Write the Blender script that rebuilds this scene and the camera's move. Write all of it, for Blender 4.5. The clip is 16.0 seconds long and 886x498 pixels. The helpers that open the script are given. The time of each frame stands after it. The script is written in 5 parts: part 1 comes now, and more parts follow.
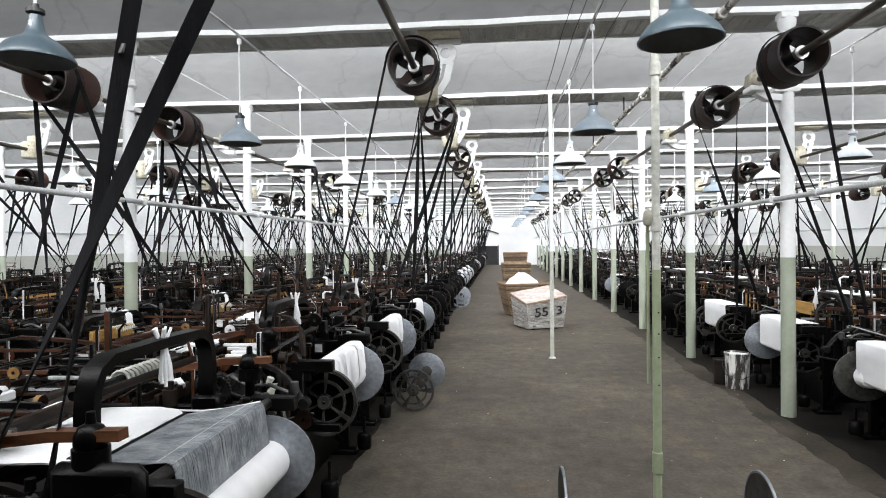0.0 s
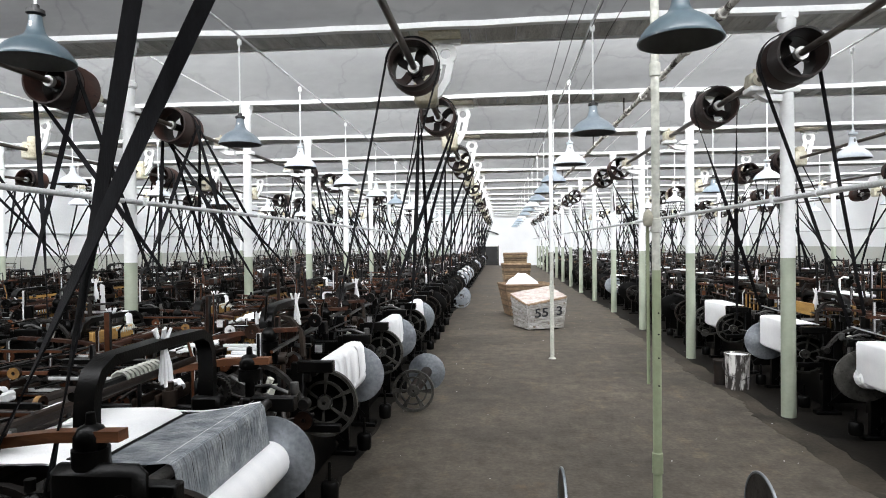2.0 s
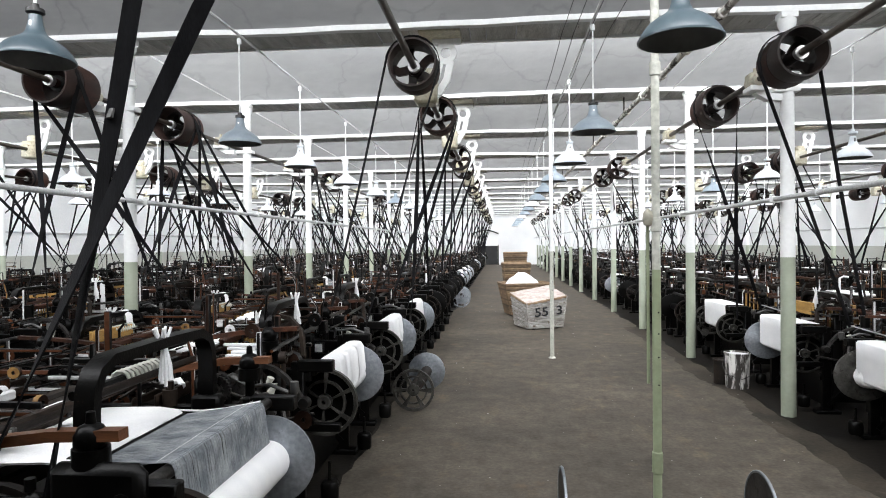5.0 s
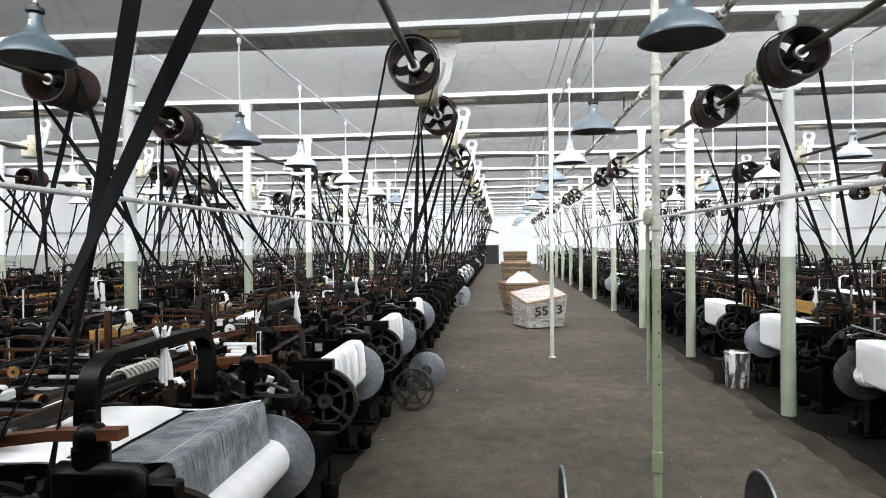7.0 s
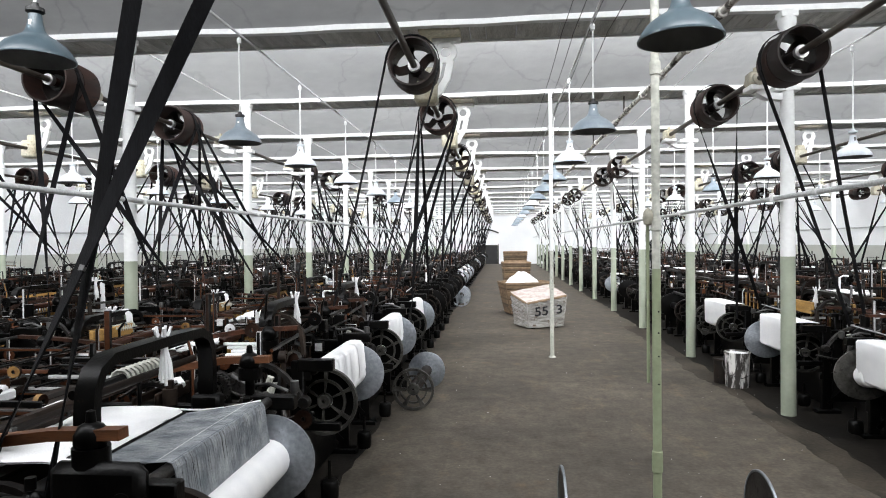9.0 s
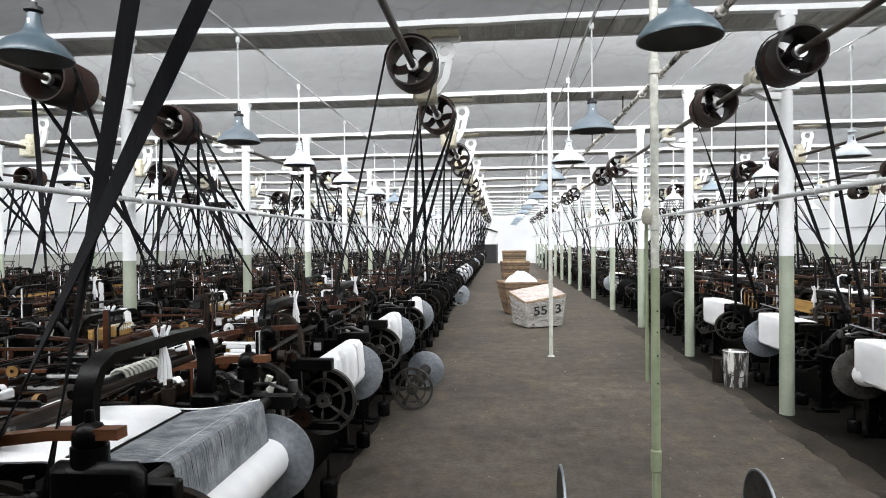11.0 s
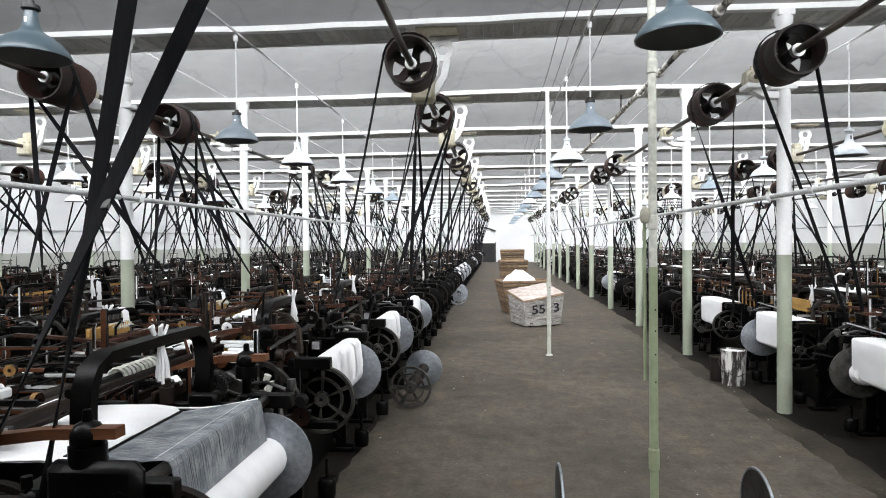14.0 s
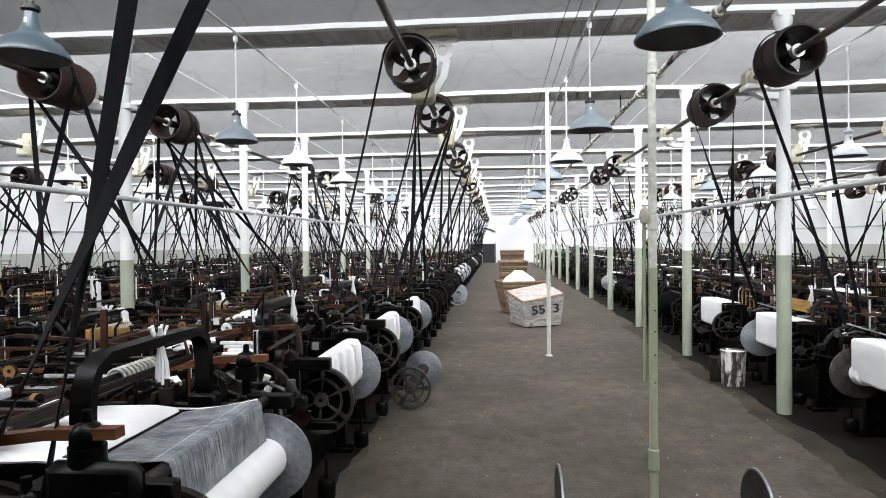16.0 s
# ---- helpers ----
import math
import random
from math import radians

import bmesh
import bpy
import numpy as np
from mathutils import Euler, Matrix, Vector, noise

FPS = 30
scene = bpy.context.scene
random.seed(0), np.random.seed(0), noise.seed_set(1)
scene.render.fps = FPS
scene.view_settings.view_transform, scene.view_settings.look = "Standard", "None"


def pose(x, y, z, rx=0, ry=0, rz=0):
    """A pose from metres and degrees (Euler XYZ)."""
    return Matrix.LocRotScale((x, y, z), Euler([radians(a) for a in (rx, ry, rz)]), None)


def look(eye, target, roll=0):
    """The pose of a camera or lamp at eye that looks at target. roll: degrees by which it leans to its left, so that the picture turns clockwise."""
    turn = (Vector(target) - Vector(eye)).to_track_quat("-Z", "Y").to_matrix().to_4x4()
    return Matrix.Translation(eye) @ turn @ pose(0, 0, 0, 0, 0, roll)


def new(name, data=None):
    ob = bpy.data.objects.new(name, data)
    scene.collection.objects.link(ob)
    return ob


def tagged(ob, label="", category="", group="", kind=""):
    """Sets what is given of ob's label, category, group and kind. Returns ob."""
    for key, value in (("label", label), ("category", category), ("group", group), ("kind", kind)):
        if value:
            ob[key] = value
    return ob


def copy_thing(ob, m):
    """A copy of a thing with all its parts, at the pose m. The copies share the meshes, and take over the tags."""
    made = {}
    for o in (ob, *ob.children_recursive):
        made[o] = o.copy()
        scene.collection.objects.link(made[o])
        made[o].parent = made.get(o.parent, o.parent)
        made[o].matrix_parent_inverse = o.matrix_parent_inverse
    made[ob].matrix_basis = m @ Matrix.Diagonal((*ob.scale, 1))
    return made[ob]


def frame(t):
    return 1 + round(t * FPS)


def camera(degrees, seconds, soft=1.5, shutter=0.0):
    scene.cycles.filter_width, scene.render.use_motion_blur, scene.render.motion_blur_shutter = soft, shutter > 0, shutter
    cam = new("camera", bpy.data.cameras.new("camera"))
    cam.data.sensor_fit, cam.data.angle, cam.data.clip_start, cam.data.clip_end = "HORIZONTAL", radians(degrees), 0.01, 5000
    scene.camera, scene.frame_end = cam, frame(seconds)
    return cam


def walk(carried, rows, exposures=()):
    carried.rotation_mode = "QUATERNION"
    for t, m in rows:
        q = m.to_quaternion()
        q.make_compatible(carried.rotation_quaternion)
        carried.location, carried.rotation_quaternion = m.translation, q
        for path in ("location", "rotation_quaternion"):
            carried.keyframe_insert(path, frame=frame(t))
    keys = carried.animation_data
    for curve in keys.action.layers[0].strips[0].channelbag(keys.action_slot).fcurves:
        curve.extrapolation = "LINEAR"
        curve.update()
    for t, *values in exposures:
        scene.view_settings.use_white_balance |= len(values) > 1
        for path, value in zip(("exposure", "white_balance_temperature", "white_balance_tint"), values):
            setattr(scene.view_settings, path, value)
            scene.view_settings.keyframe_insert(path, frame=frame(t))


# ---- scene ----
# the camera stands on a tripod-like rest and drifts by a fraction of a degree
cam = camera(2 * math.degrees(math.atan(784 / 1120)), 16.0, soft=1.0)
EYE = (0.0, 0.0, 1.62)


def aim(right, down):
    """The view down the aisle, turned to the right and down by 1/1120 radian steps."""
    yaw, tilt = radians(5.15) - right / 1120, radians(-0.45) - down / 1120
    d = Vector((-math.sin(yaw) * math.cos(tilt), math.cos(yaw) * math.cos(tilt), math.sin(tilt)))
    return look(EYE, Vector(EYE) + d * 10, -0.55)


DRIFT = ((0, 0, 0), (1.5, 0, -0.4), (2, 0, -1), (2.5, 0, 0), (4, 0, 0), (5.3, 0, 0.3), (6.5, 0.3, 0.7), (7, 0, 1.5), (8, 0, 1.5), (9, 0, 1.6),
         (10.3, 1.1, 2.2), (11.5, 2.7, 3), (12, 4.0, 3.4), (12.5, 4.9, 5.8), (13, 4.8, 4.8), (14, 5.0, 4.8), (14.5, 5.2, 3.6), (15, 5.5, 3.8), (15.5, 5.5, 2.8), (16, 5.5, 3.8))
walk(cam, [(t, aim(r, d)) for t, r, d in DRIFT])

# ---- light: north-light roof, the sky comes in through the glass of every bay ----
BAY, Y0 = 3.0, 6.09            # columns and gutters, along y
NB0, NB1 = -2, 14              # bays built
WX0, WX1, WY0, WY1 = -13.0, 13.2, -1.6, 48.3
GUT, RIDGE = 3.70, 5.15
world = bpy.data.worlds.new("sky")
scene.world = world
world.use_nodes = True
_n = world.node_tree.nodes
_sky = _n.new("ShaderNodeTexSky")
_sky.sky_type, _sky.sun_disc, _sky.sun_elevation, _sky.sun_rotation = "NISHITA", False, radians(35), radians(200)
world.node_tree.links.new(_sky.outputs[0], _n["Background"].inputs[0])
_n["Background"].inputs[1].default_value = 0.10
SKYLIGHT = 830.0
for k in range(NB0, NB1):
    y = Y0 + k * BAY
    ld = bpy.data.lights.new("skylight", "AREA")
    ld.shape, ld.size, ld.size_y, ld.color = "RECTANGLE", WX1 - WX0 - 0.4, 1.1, (0.97, 0.98, 1.0)
    ld.energy = SKYLIGHT * (0.45 if k == -1 else 1.25 if k < 0 else 0.72 if k > 10 else 1)   # strengths balanced by hand: near ceiling dimmed, bay behind raised, far end lowered
    lo = new("skylight", ld)
    lo.matrix_world = look(((WX0 + WX1) / 2, y + 0.86, 4.50), ((WX0 + WX1) / 2, y + 1.86, 4.02))
scene.view_settings.exposure = 0.0


# ---- materials ----
def material(name, c1, c2, scale=6.0, rough=0.6, metal=0.0, bump=0.3, fine=60.0, c3=None, spots=0.0, vary=0.0, stretch=(1, 1, 1), rough2=None, spec=0.5, clear=0.0, grain=0.45, deep=0.004):
    """A surface of two colours in broad patches, with fine grain, optional spots of a third, and relief."""
    m = bpy.data.materials.new(name)
    m.use_nodes = True
    nt = m.node_tree
    N, L = nt.nodes, nt.links
    b = N["Principled BSDF"]
    tc = N.new("ShaderNodeTexCoord")
    mp = N.new("ShaderNodeMapping")
    mp.inputs["Scale"].default_value = stretch
    L.new(tc.outputs["Object"], mp.inputs[0])
    if vary:
        oi = N.new("ShaderNodeObjectInfo")
        ml = N.new("ShaderNodeVectorMath")
        ml.operation = "SCALE"
        ml.inputs[0].default_value = (7.3, 3.1, 5.7)
        L.new(oi.outputs["Random"], ml.inputs["Scale"])
        ad = N.new("ShaderNodeVectorMath")
        L.new(mp.outputs[0], ad.inputs[0])
        L.new(ml.outputs[0], ad.inputs[1])
        src = ad.outputs[0]
    else:
        src = mp.outputs[0]
    n1, n2 = N.new("ShaderNodeTexNoise"), N.new("ShaderNodeTexNoise")
    n1.inputs["Scale"].default_value, n1.inputs["Detail"].default_value = scale, 6
    n2.inputs["Scale"].default_value, n2.inputs["Detail"].default_value = fine, 4
    L.new(src, n1.inputs[0])
    L.new(src, n2.inputs[0])
    r = N.new("ShaderNodeValToRGB")
    r.color_ramp.elements[0].position, r.color_ramp.elements[1].position = 0.36, 0.66
    r.color_ramp.elements[0].color, r.color_ramp.elements[1].color = (*c1, 1), (*c2, 1)
    L.new(n1.outputs[0], r.inputs[0])
    col = r.outputs[0]
    gm = N.new("ShaderNodeMix")
    gm.data_type, gm.blend_type = "RGBA", "MULTIPLY"
    gm.inputs[0].default_value = grain
    g = N.new("ShaderNodeValToRGB")
    g.color_ramp.elements[0].color, g.color_ramp.elements[1].color = (0.45, 0.45, 0.45, 1), (1.25, 1.25, 1.25, 1)
    g.color_ramp.elements[0].position, g.color_ramp.elements[1].position = 0.3, 0.7
    L.new(n2.outputs[0], g.inputs[0])
    L.new(col, gm.inputs[6])
    L.new(g.outputs[0], gm.inputs[7])
    col = gm.outputs[2]
    if vary:
        vm = N.new("ShaderNodeMapRange")
        vm.inputs["To Min"].default_value, vm.inputs["To Max"].default_value = 1 - 0.6 * vary, 1 + 0.25 * vary
        L.new(oi.outputs["Random"], vm.inputs[0])
        vx = N.new("ShaderNodeVectorMath")
        vx.operation = "SCALE"
        L.new(col, vx.inputs[0])
        L.new(vm.outputs[0], vx.inputs["Scale"])
        col = vx.outputs[0]
    if c3:
        n3 = N.new("ShaderNodeTexNoise")
        n3.inputs["Scale"].default_value, n3.inputs["Detail"].default_value, n3.inputs["Roughness"].default_value = scale * 2.3, 8, 0.7
        L.new(src, n3.inputs[0])
        r3 = N.new("ShaderNodeValToRGB")
        r3.color_ramp.elements[0].position, r3.color_ramp.elements[1].position = 1 - spots - 0.04, 1 - spots + 0.05
        L.new(n3.outputs[0], r3.inputs[0])
        x3 = N.new("ShaderNodeMix")
        x3.data_type = "RGBA"
        L.new(r3.outputs[0], x3.inputs[0])
        L.new(col, x3.inputs[6])
        x3.inputs[7].default_value = (*c3, 1)
        col = x3.outputs[2]
    L.new(col, b.inputs["Base Color"])
    mr = N.new("ShaderNodeMapRange")
    mr.inputs["To Min"].default_value, mr.inputs["To Max"].default_value = rough, min(1, rough + 0.22 if rough2 is None else rough2)
    L.new(n1.outputs[0], mr.inputs[0])
    L.new(mr.outputs[0], b.inputs["Roughness"])
    b.inputs["Metallic"].default_value = metal
    b.inputs["Specular IOR Level"].default_value = spec
    b.inputs["Coat Weight"].default_value = clear
    if bump:
        bp = N.new("ShaderNodeBump")
        bp.inputs["Strength"].default_value, bp.inputs["Distance"].default_value = bump, deep
        L.new(n2.outputs[0], bp.inputs["Height"])
        L.new(bp.outputs[0], b.inputs["Normal"])
    return m


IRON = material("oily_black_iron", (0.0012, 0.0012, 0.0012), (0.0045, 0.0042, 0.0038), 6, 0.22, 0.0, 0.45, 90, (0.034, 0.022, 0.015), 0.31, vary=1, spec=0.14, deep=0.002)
IRON_RUST = material("rusty_iron", (0.01, 0.007, 0.0055), (0.03, 0.02, 0.014), 7, 0.5, 0.1, 0.5, 60, (0.07, 0.035, 0.02), 0.33, vary=1, spec=0.3)
GREY_IRON = material("grey_bare_iron", (0.10, 0.10, 0.098), (0.21, 0.21, 0.205), 8, 0.35, 0.6, 0.4, 70, (0.05, 0.035, 0.025), 0.36, vary=0.4)
IRON_WORN = material("worn_iron", (0.04, 0.038, 0.036), (0.11, 0.105, 0.1), 9, 0.30, 0.8, 0.3, 90, (0.025, 0.018, 0.014), 0.42, vary=1)
ZINC = material("dull_zinc", (0.30, 0.33, 0.36), (0.46, 0.49, 0.53), 6, 0.36, 0.75, 0.2, 40, (0.22, 0.24, 0.26), 0.36, vary=0.2)
RIM = material("worn_wheel_iron", (0.028, 0.027, 0.024), (0.095, 0.092, 0.082), 11, 0.34, 0.35, 0.4, 80, (0.018, 0.014, 0.011), 0.40, vary=0.6)
STEEL = material("bright_steel", (0.45, 0.45, 0.45), (0.65, 0.65, 0.64), 8, 0.22, 0.95, 0.1, 80)
DRUM = material("rust_brown_drum", (0.014, 0.007, 0.005), (0.042, 0.018, 0.012), 5, 0.45, 0.25, 0.4, 50, (0.008, 0.0055, 0.005), 0.38, vary=1, stretch=(1, 0.3, 1))
_n, _l = DRUM.node_tree.nodes, DRUM.node_tree.links
_ge, _rp, _mx = _n.new("ShaderNodeNewGeometry"), _n.new("ShaderNodeValToRGB"), _n.new("ShaderNodeMix")
_rp.color_ramp.elements[0].color, _rp.color_ramp.elements[1].color = (0.3, 0.32, 0.34, 1), (1.9, 1.6, 1.5, 1)
_mx.data_type, _mx.blend_type = "RGBA", "MULTIPLY"
_mx.inputs[0].default_value = 1.0
_bs = _n["Principled BSDF"].inputs["Base Color"]
_l.new(_ge.outputs["Random Per Island"], _rp.inputs[0])
_l.new(_bs.links[0].from_socket, _mx.inputs[6])
_l.new(_rp.outputs[0], _mx.inputs[7])
_l.new(_mx.outputs[2], _bs)
SHAFT = material("oily_shaft_steel", (0.05, 0.042, 0.036), (0.14, 0.12, 0.10), 7, 0.28, 0.75, 0.2, 60, (0.03, 0.022, 0.018), 0.4, stretch=(1, 0.2, 1))
BELT = material("dark_leather_belt", (0.006, 0.006, 0.007), (0.013, 0.013, 0.015), 8, 0.6, 0.0, 0.4, 90, (0.035, 0.034, 0.033), 0.27, vary=1, stretch=(2, 2, 0.4), spec=0.12)
WOOD = material("red_brown_wood", (0.03, 0.011, 0.006), (0.088, 0.031, 0.0145), 4, 0.42, 0, 0.4, 40, (0.009, 0.006, 0.004), 0.36, vary=1, stretch=(6, 0.6, 6), spec=0.28)
STICK = material("polished_red_wood", (0.10, 0.036, 0.013), (0.23, 0.085, 0.03), 4, 0.35, 0, 0.3, 40, (0.03, 0.014, 0.008), 0.32, vary=1, stretch=(0.8, 6, 6))
WOOD_DARK = material("oiled_dark_wood", (0.008, 0.0055, 0.004), (0.026, 0.015, 0.01), 4, 0.45, 0, 0.4, 40, (0.045, 0.025, 0.015), 0.3, vary=1, stretch=(6, 0.6, 6), spec=0.18)
WOOD_PALE = material("yellow_pine_wood", (0.30, 0.165, 0.042), (0.46, 0.275, 0.08), 4, 0.5, 0, 0.3, 45, (0.07, 0.038, 0.018), 0.36, vary=1, stretch=(5, 0.8, 5))
COTTON = material("white_cotton", (0.86, 0.865, 0.88), (0.93, 0.93, 0.935), 5, 0.85, 0, 0.25, 150, vary=0.2, spec=0.2, grain=0.12)
YARN = material("white_yarn_roll", (0.87, 0.875, 0.89), (0.93, 0.93, 0.935), 3, 0.85, 0, 0.5, 260, spec=0.2, stretch=(1, 4, 1), grain=0.12)
WARP = material("grey_warp_threads", (0.20, 0.22, 0.24), (0.40, 0.42, 0.44), 12, 0.8, 0, 0.2, 160, spec=0.2)
WHITE = material("white_gloss_paint", (0.78, 0.79, 0.78), (0.84, 0.85, 0.85), 3, 0.42, 0, 0.15, 30, (0.55, 0.52, 0.46), 0.24, grain=0.1)
GREEN = material("pale_green_paint", (0.33, 0.368, 0.285), (0.385, 0.422, 0.333), 4, 0.36, 0, 0.15, 30, (0.30, 0.32, 0.25), 0.27, vary=0.2, grain=0.12)
POLE_GREEN = material("sage_green_paint", (0.26, 0.3, 0.19), (0.32, 0.365, 0.235), 5, 0.38, 0, 0.2, 40, (0.10, 0.09, 0.06), 0.25, grain=0.15)
POLE_GREY = material("cream_grey_paint", (0.48, 0.49, 0.43), (0.62, 0.62, 0.56), 5, 0.4, 0, 0.2, 40, (0.2, 0.17, 0.12), 0.27)
PIPE = material("grey_painted_pipe", (0.46, 0.47, 0.47), (0.60, 0.61, 0.61), 4, 0.4, 0.1, 0.2, 50, (0.22, 0.19, 0.15), 0.28)
PIPE_OLD = material("flaking_pipe_lagging", (0.62, 0.60, 0.55), (0.78, 0.76, 0.71), 6, 0.7, 0, 0.6, 40, (0.06, 0.05, 0.045), 0.47, stretch=(1, 0.6, 1))
CREAM = material("oil_stained_cream_paint", (0.55, 0.50, 0.36), (0.72, 0.69, 0.56), 7, 0.4, 0, 0.3, 40, (0.20, 0.12, 0.05), 0.36, vary=1)
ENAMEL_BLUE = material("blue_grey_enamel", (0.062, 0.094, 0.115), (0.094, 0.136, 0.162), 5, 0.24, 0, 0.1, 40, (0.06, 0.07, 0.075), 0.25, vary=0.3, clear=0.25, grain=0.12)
# the blue-grey enamel again, lightened as if lit by the sky
ENAMEL_SKYLIT = material("skylit_blue_grey_enamel", (0.21, 0.265, 0.31), (0.29, 0.345, 0.39), 5, 0.24, 0, 0.1, 40, (0.14, 0.16, 0.17), 0.25, vary=0.3, clear=0.25, grain=0.12)
ENAMEL_PALE = material("pale_enamel", (0.55, 0.60, 0.65), (0.68, 0.72, 0.75), 5, 0.25, 0, 0.1, 40, (0.3, 0.3, 0.28), 0.24, vary=0.2, clear=0.3, grain=0.12)
ENAMEL_IN = material("dusty_shade_lining", (0.1, 0.105, 0.105), (0.16, 0.165, 0.165), 6, 0.5, 0, 0.2, 40, grain=0.15)
BLACK = material("black_bakelite", (0.012, 0.012, 0.013), (0.03, 0.03, 0.03), 9, 0.4, 0, 0.1, 60)
PLASTER = material("whitewashed_plaster", (0.33, 0.335, 0.335), (0.42, 0.425, 0.425), 0.8, 0.85, 0, 0.3, 9, (0.28, 0.283, 0.283), 0.28, grain=0.12, stretch=(0.5, 1, 1), deep=0.03)
# faint cracks and patch edges in the plaster
_n, _l = PLASTER.node_tree.nodes, PLASTER.node_tree.links
_tc, _vo, _rp, _mx = _n.new("ShaderNodeTexCoord"), _n.new("ShaderNodeTexVoronoi"), _n.new("ShaderNodeValToRGB"), _n.new("ShaderNodeMix")
_wp, _ad = _n.new("ShaderNodeTexNoise"), _n.new("ShaderNodeVectorMath")
_wp.inputs["Scale"].default_value, _wp.inputs["Detail"].default_value = 1.6, 5
_ad.operation = "MULTIPLY_ADD"
_ad.inputs[1].default_value = (0.9, 0.9, 0.9)
_l.new(_tc.outputs["Object"], _wp.inputs[0])
_l.new(_wp.outputs["Color"], _ad.inputs[0])
_l.new(_tc.outputs["Object"], _ad.inputs[2])
_vo.feature = "DISTANCE_TO_EDGE"
_vo.inputs["Scale"].default_value = 0.75
_l.new(_ad.outputs[0], _vo.inputs["Vector"])
_rp.color_ramp.elements[0].position, _rp.color_ramp.elements[1].position = 0.0, 0.022
_rp.color_ramp.elements[0].color, _rp.color_ramp.elements[1].color = (0.62, 0.62, 0.62, 1), (1, 1, 1, 1)
_l.new(_vo.outputs["Distance"], _rp.inputs[0])
_mx.data_type, _mx.blend_type = "RGBA", "MULTIPLY"
_mx.inputs[0].default_value = 0.38
_bs = _n["Principled BSDF"].inputs["Base Color"]
_l.new(_bs.links[0].from_socket, _mx.inputs[6])
_l.new(_rp.outputs[0], _mx.inputs[7])
_l.new(_mx.outputs[2], _bs)
WALLW = material("white_limewash_wall", (0.74, 0.75, 0.76), (0.82, 0.83, 0.83), 0.7, 0.7, 0, 0.3, 20, (0.66, 0.66, 0.65), 0.27, grain=0.12)
WALLG = material("pale_green_dado", (0.44, 0.452, 0.41), (0.50, 0.512, 0.465), 0.9, 0.5, 0, 0.3, 25, (0.40, 0.408, 0.37), 0.3, grain=0.15)
GUTTER = material("stained_gutter_boards", (0.52, 0.515, 0.48), (0.76, 0.755, 0.72), 3, 0.6, 0.0, 0.3, 30, (0.22, 0.20, 0.17), 0.36, vary=0.45, stretch=(4, 0.5, 1))
FLOOR = material("worn_oily_concrete", (0.075, 0.065, 0.052), (0.125, 0.107, 0.085), 0.8, 0.55, 0, 0.6, 34, (0.122, 0.094, 0.067), 0.38, rough2=0.8, spec=0.25)
# oily concrete, its colour darkened further for the shade under the looms
FLOOR_OIL_SHADE = material("shaded_oily_concrete", (0.007, 0.0062, 0.0052), (0.022, 0.019, 0.0155), 1.5, 0.5, 0, 0.5, 25, (0.05, 0.042, 0.032), 0.30, rough2=0.8, spec=0.15)
FLOOR_HALF_SHADE = material("half_shaded_concrete", (0.034, 0.029, 0.023), (0.082, 0.069, 0.053), 2.2, 0.55, 0, 0.6, 30, (0.10, 0.082, 0.062), 0.36, rough2=0.8, spec=0.2)
WICKER = material("brown_wicker", (0.16, 0.105, 0.06), (0.28, 0.19, 0.115), 8, 0.6, 0, 0.5, 70, (0.08, 0.05, 0.03), 0.36, vary=1)
WICKER_W = material("whitewashed_wicker", (0.27, 0.255, 0.23), (0.52, 0.51, 0.49), 5, 0.65, 0, 0.5, 70, (0.13, 0.095, 0.065), 0.42, vary=0.4)
INK = material("black_stencil_paint", (0.008, 0.009, 0.012), (0.02, 0.02, 0.024), 20, 0.7, 0, 0.1, 80)
BUCKET = material("paint_splashed_bucket", (0.035, 0.03, 0.028), (0.09, 0.08, 0.07), 3, 0.45, 0.2, 0.3, 40, (0.80, 0.79, 0.76), 0.475, stretch=(2.2, 2.2, 0.5))
DOORB = material("black_door_paint", (0.008, 0.008, 0.009), (0.018, 0.018, 0.019), 3, 0.45, 0, 0.2, 30)
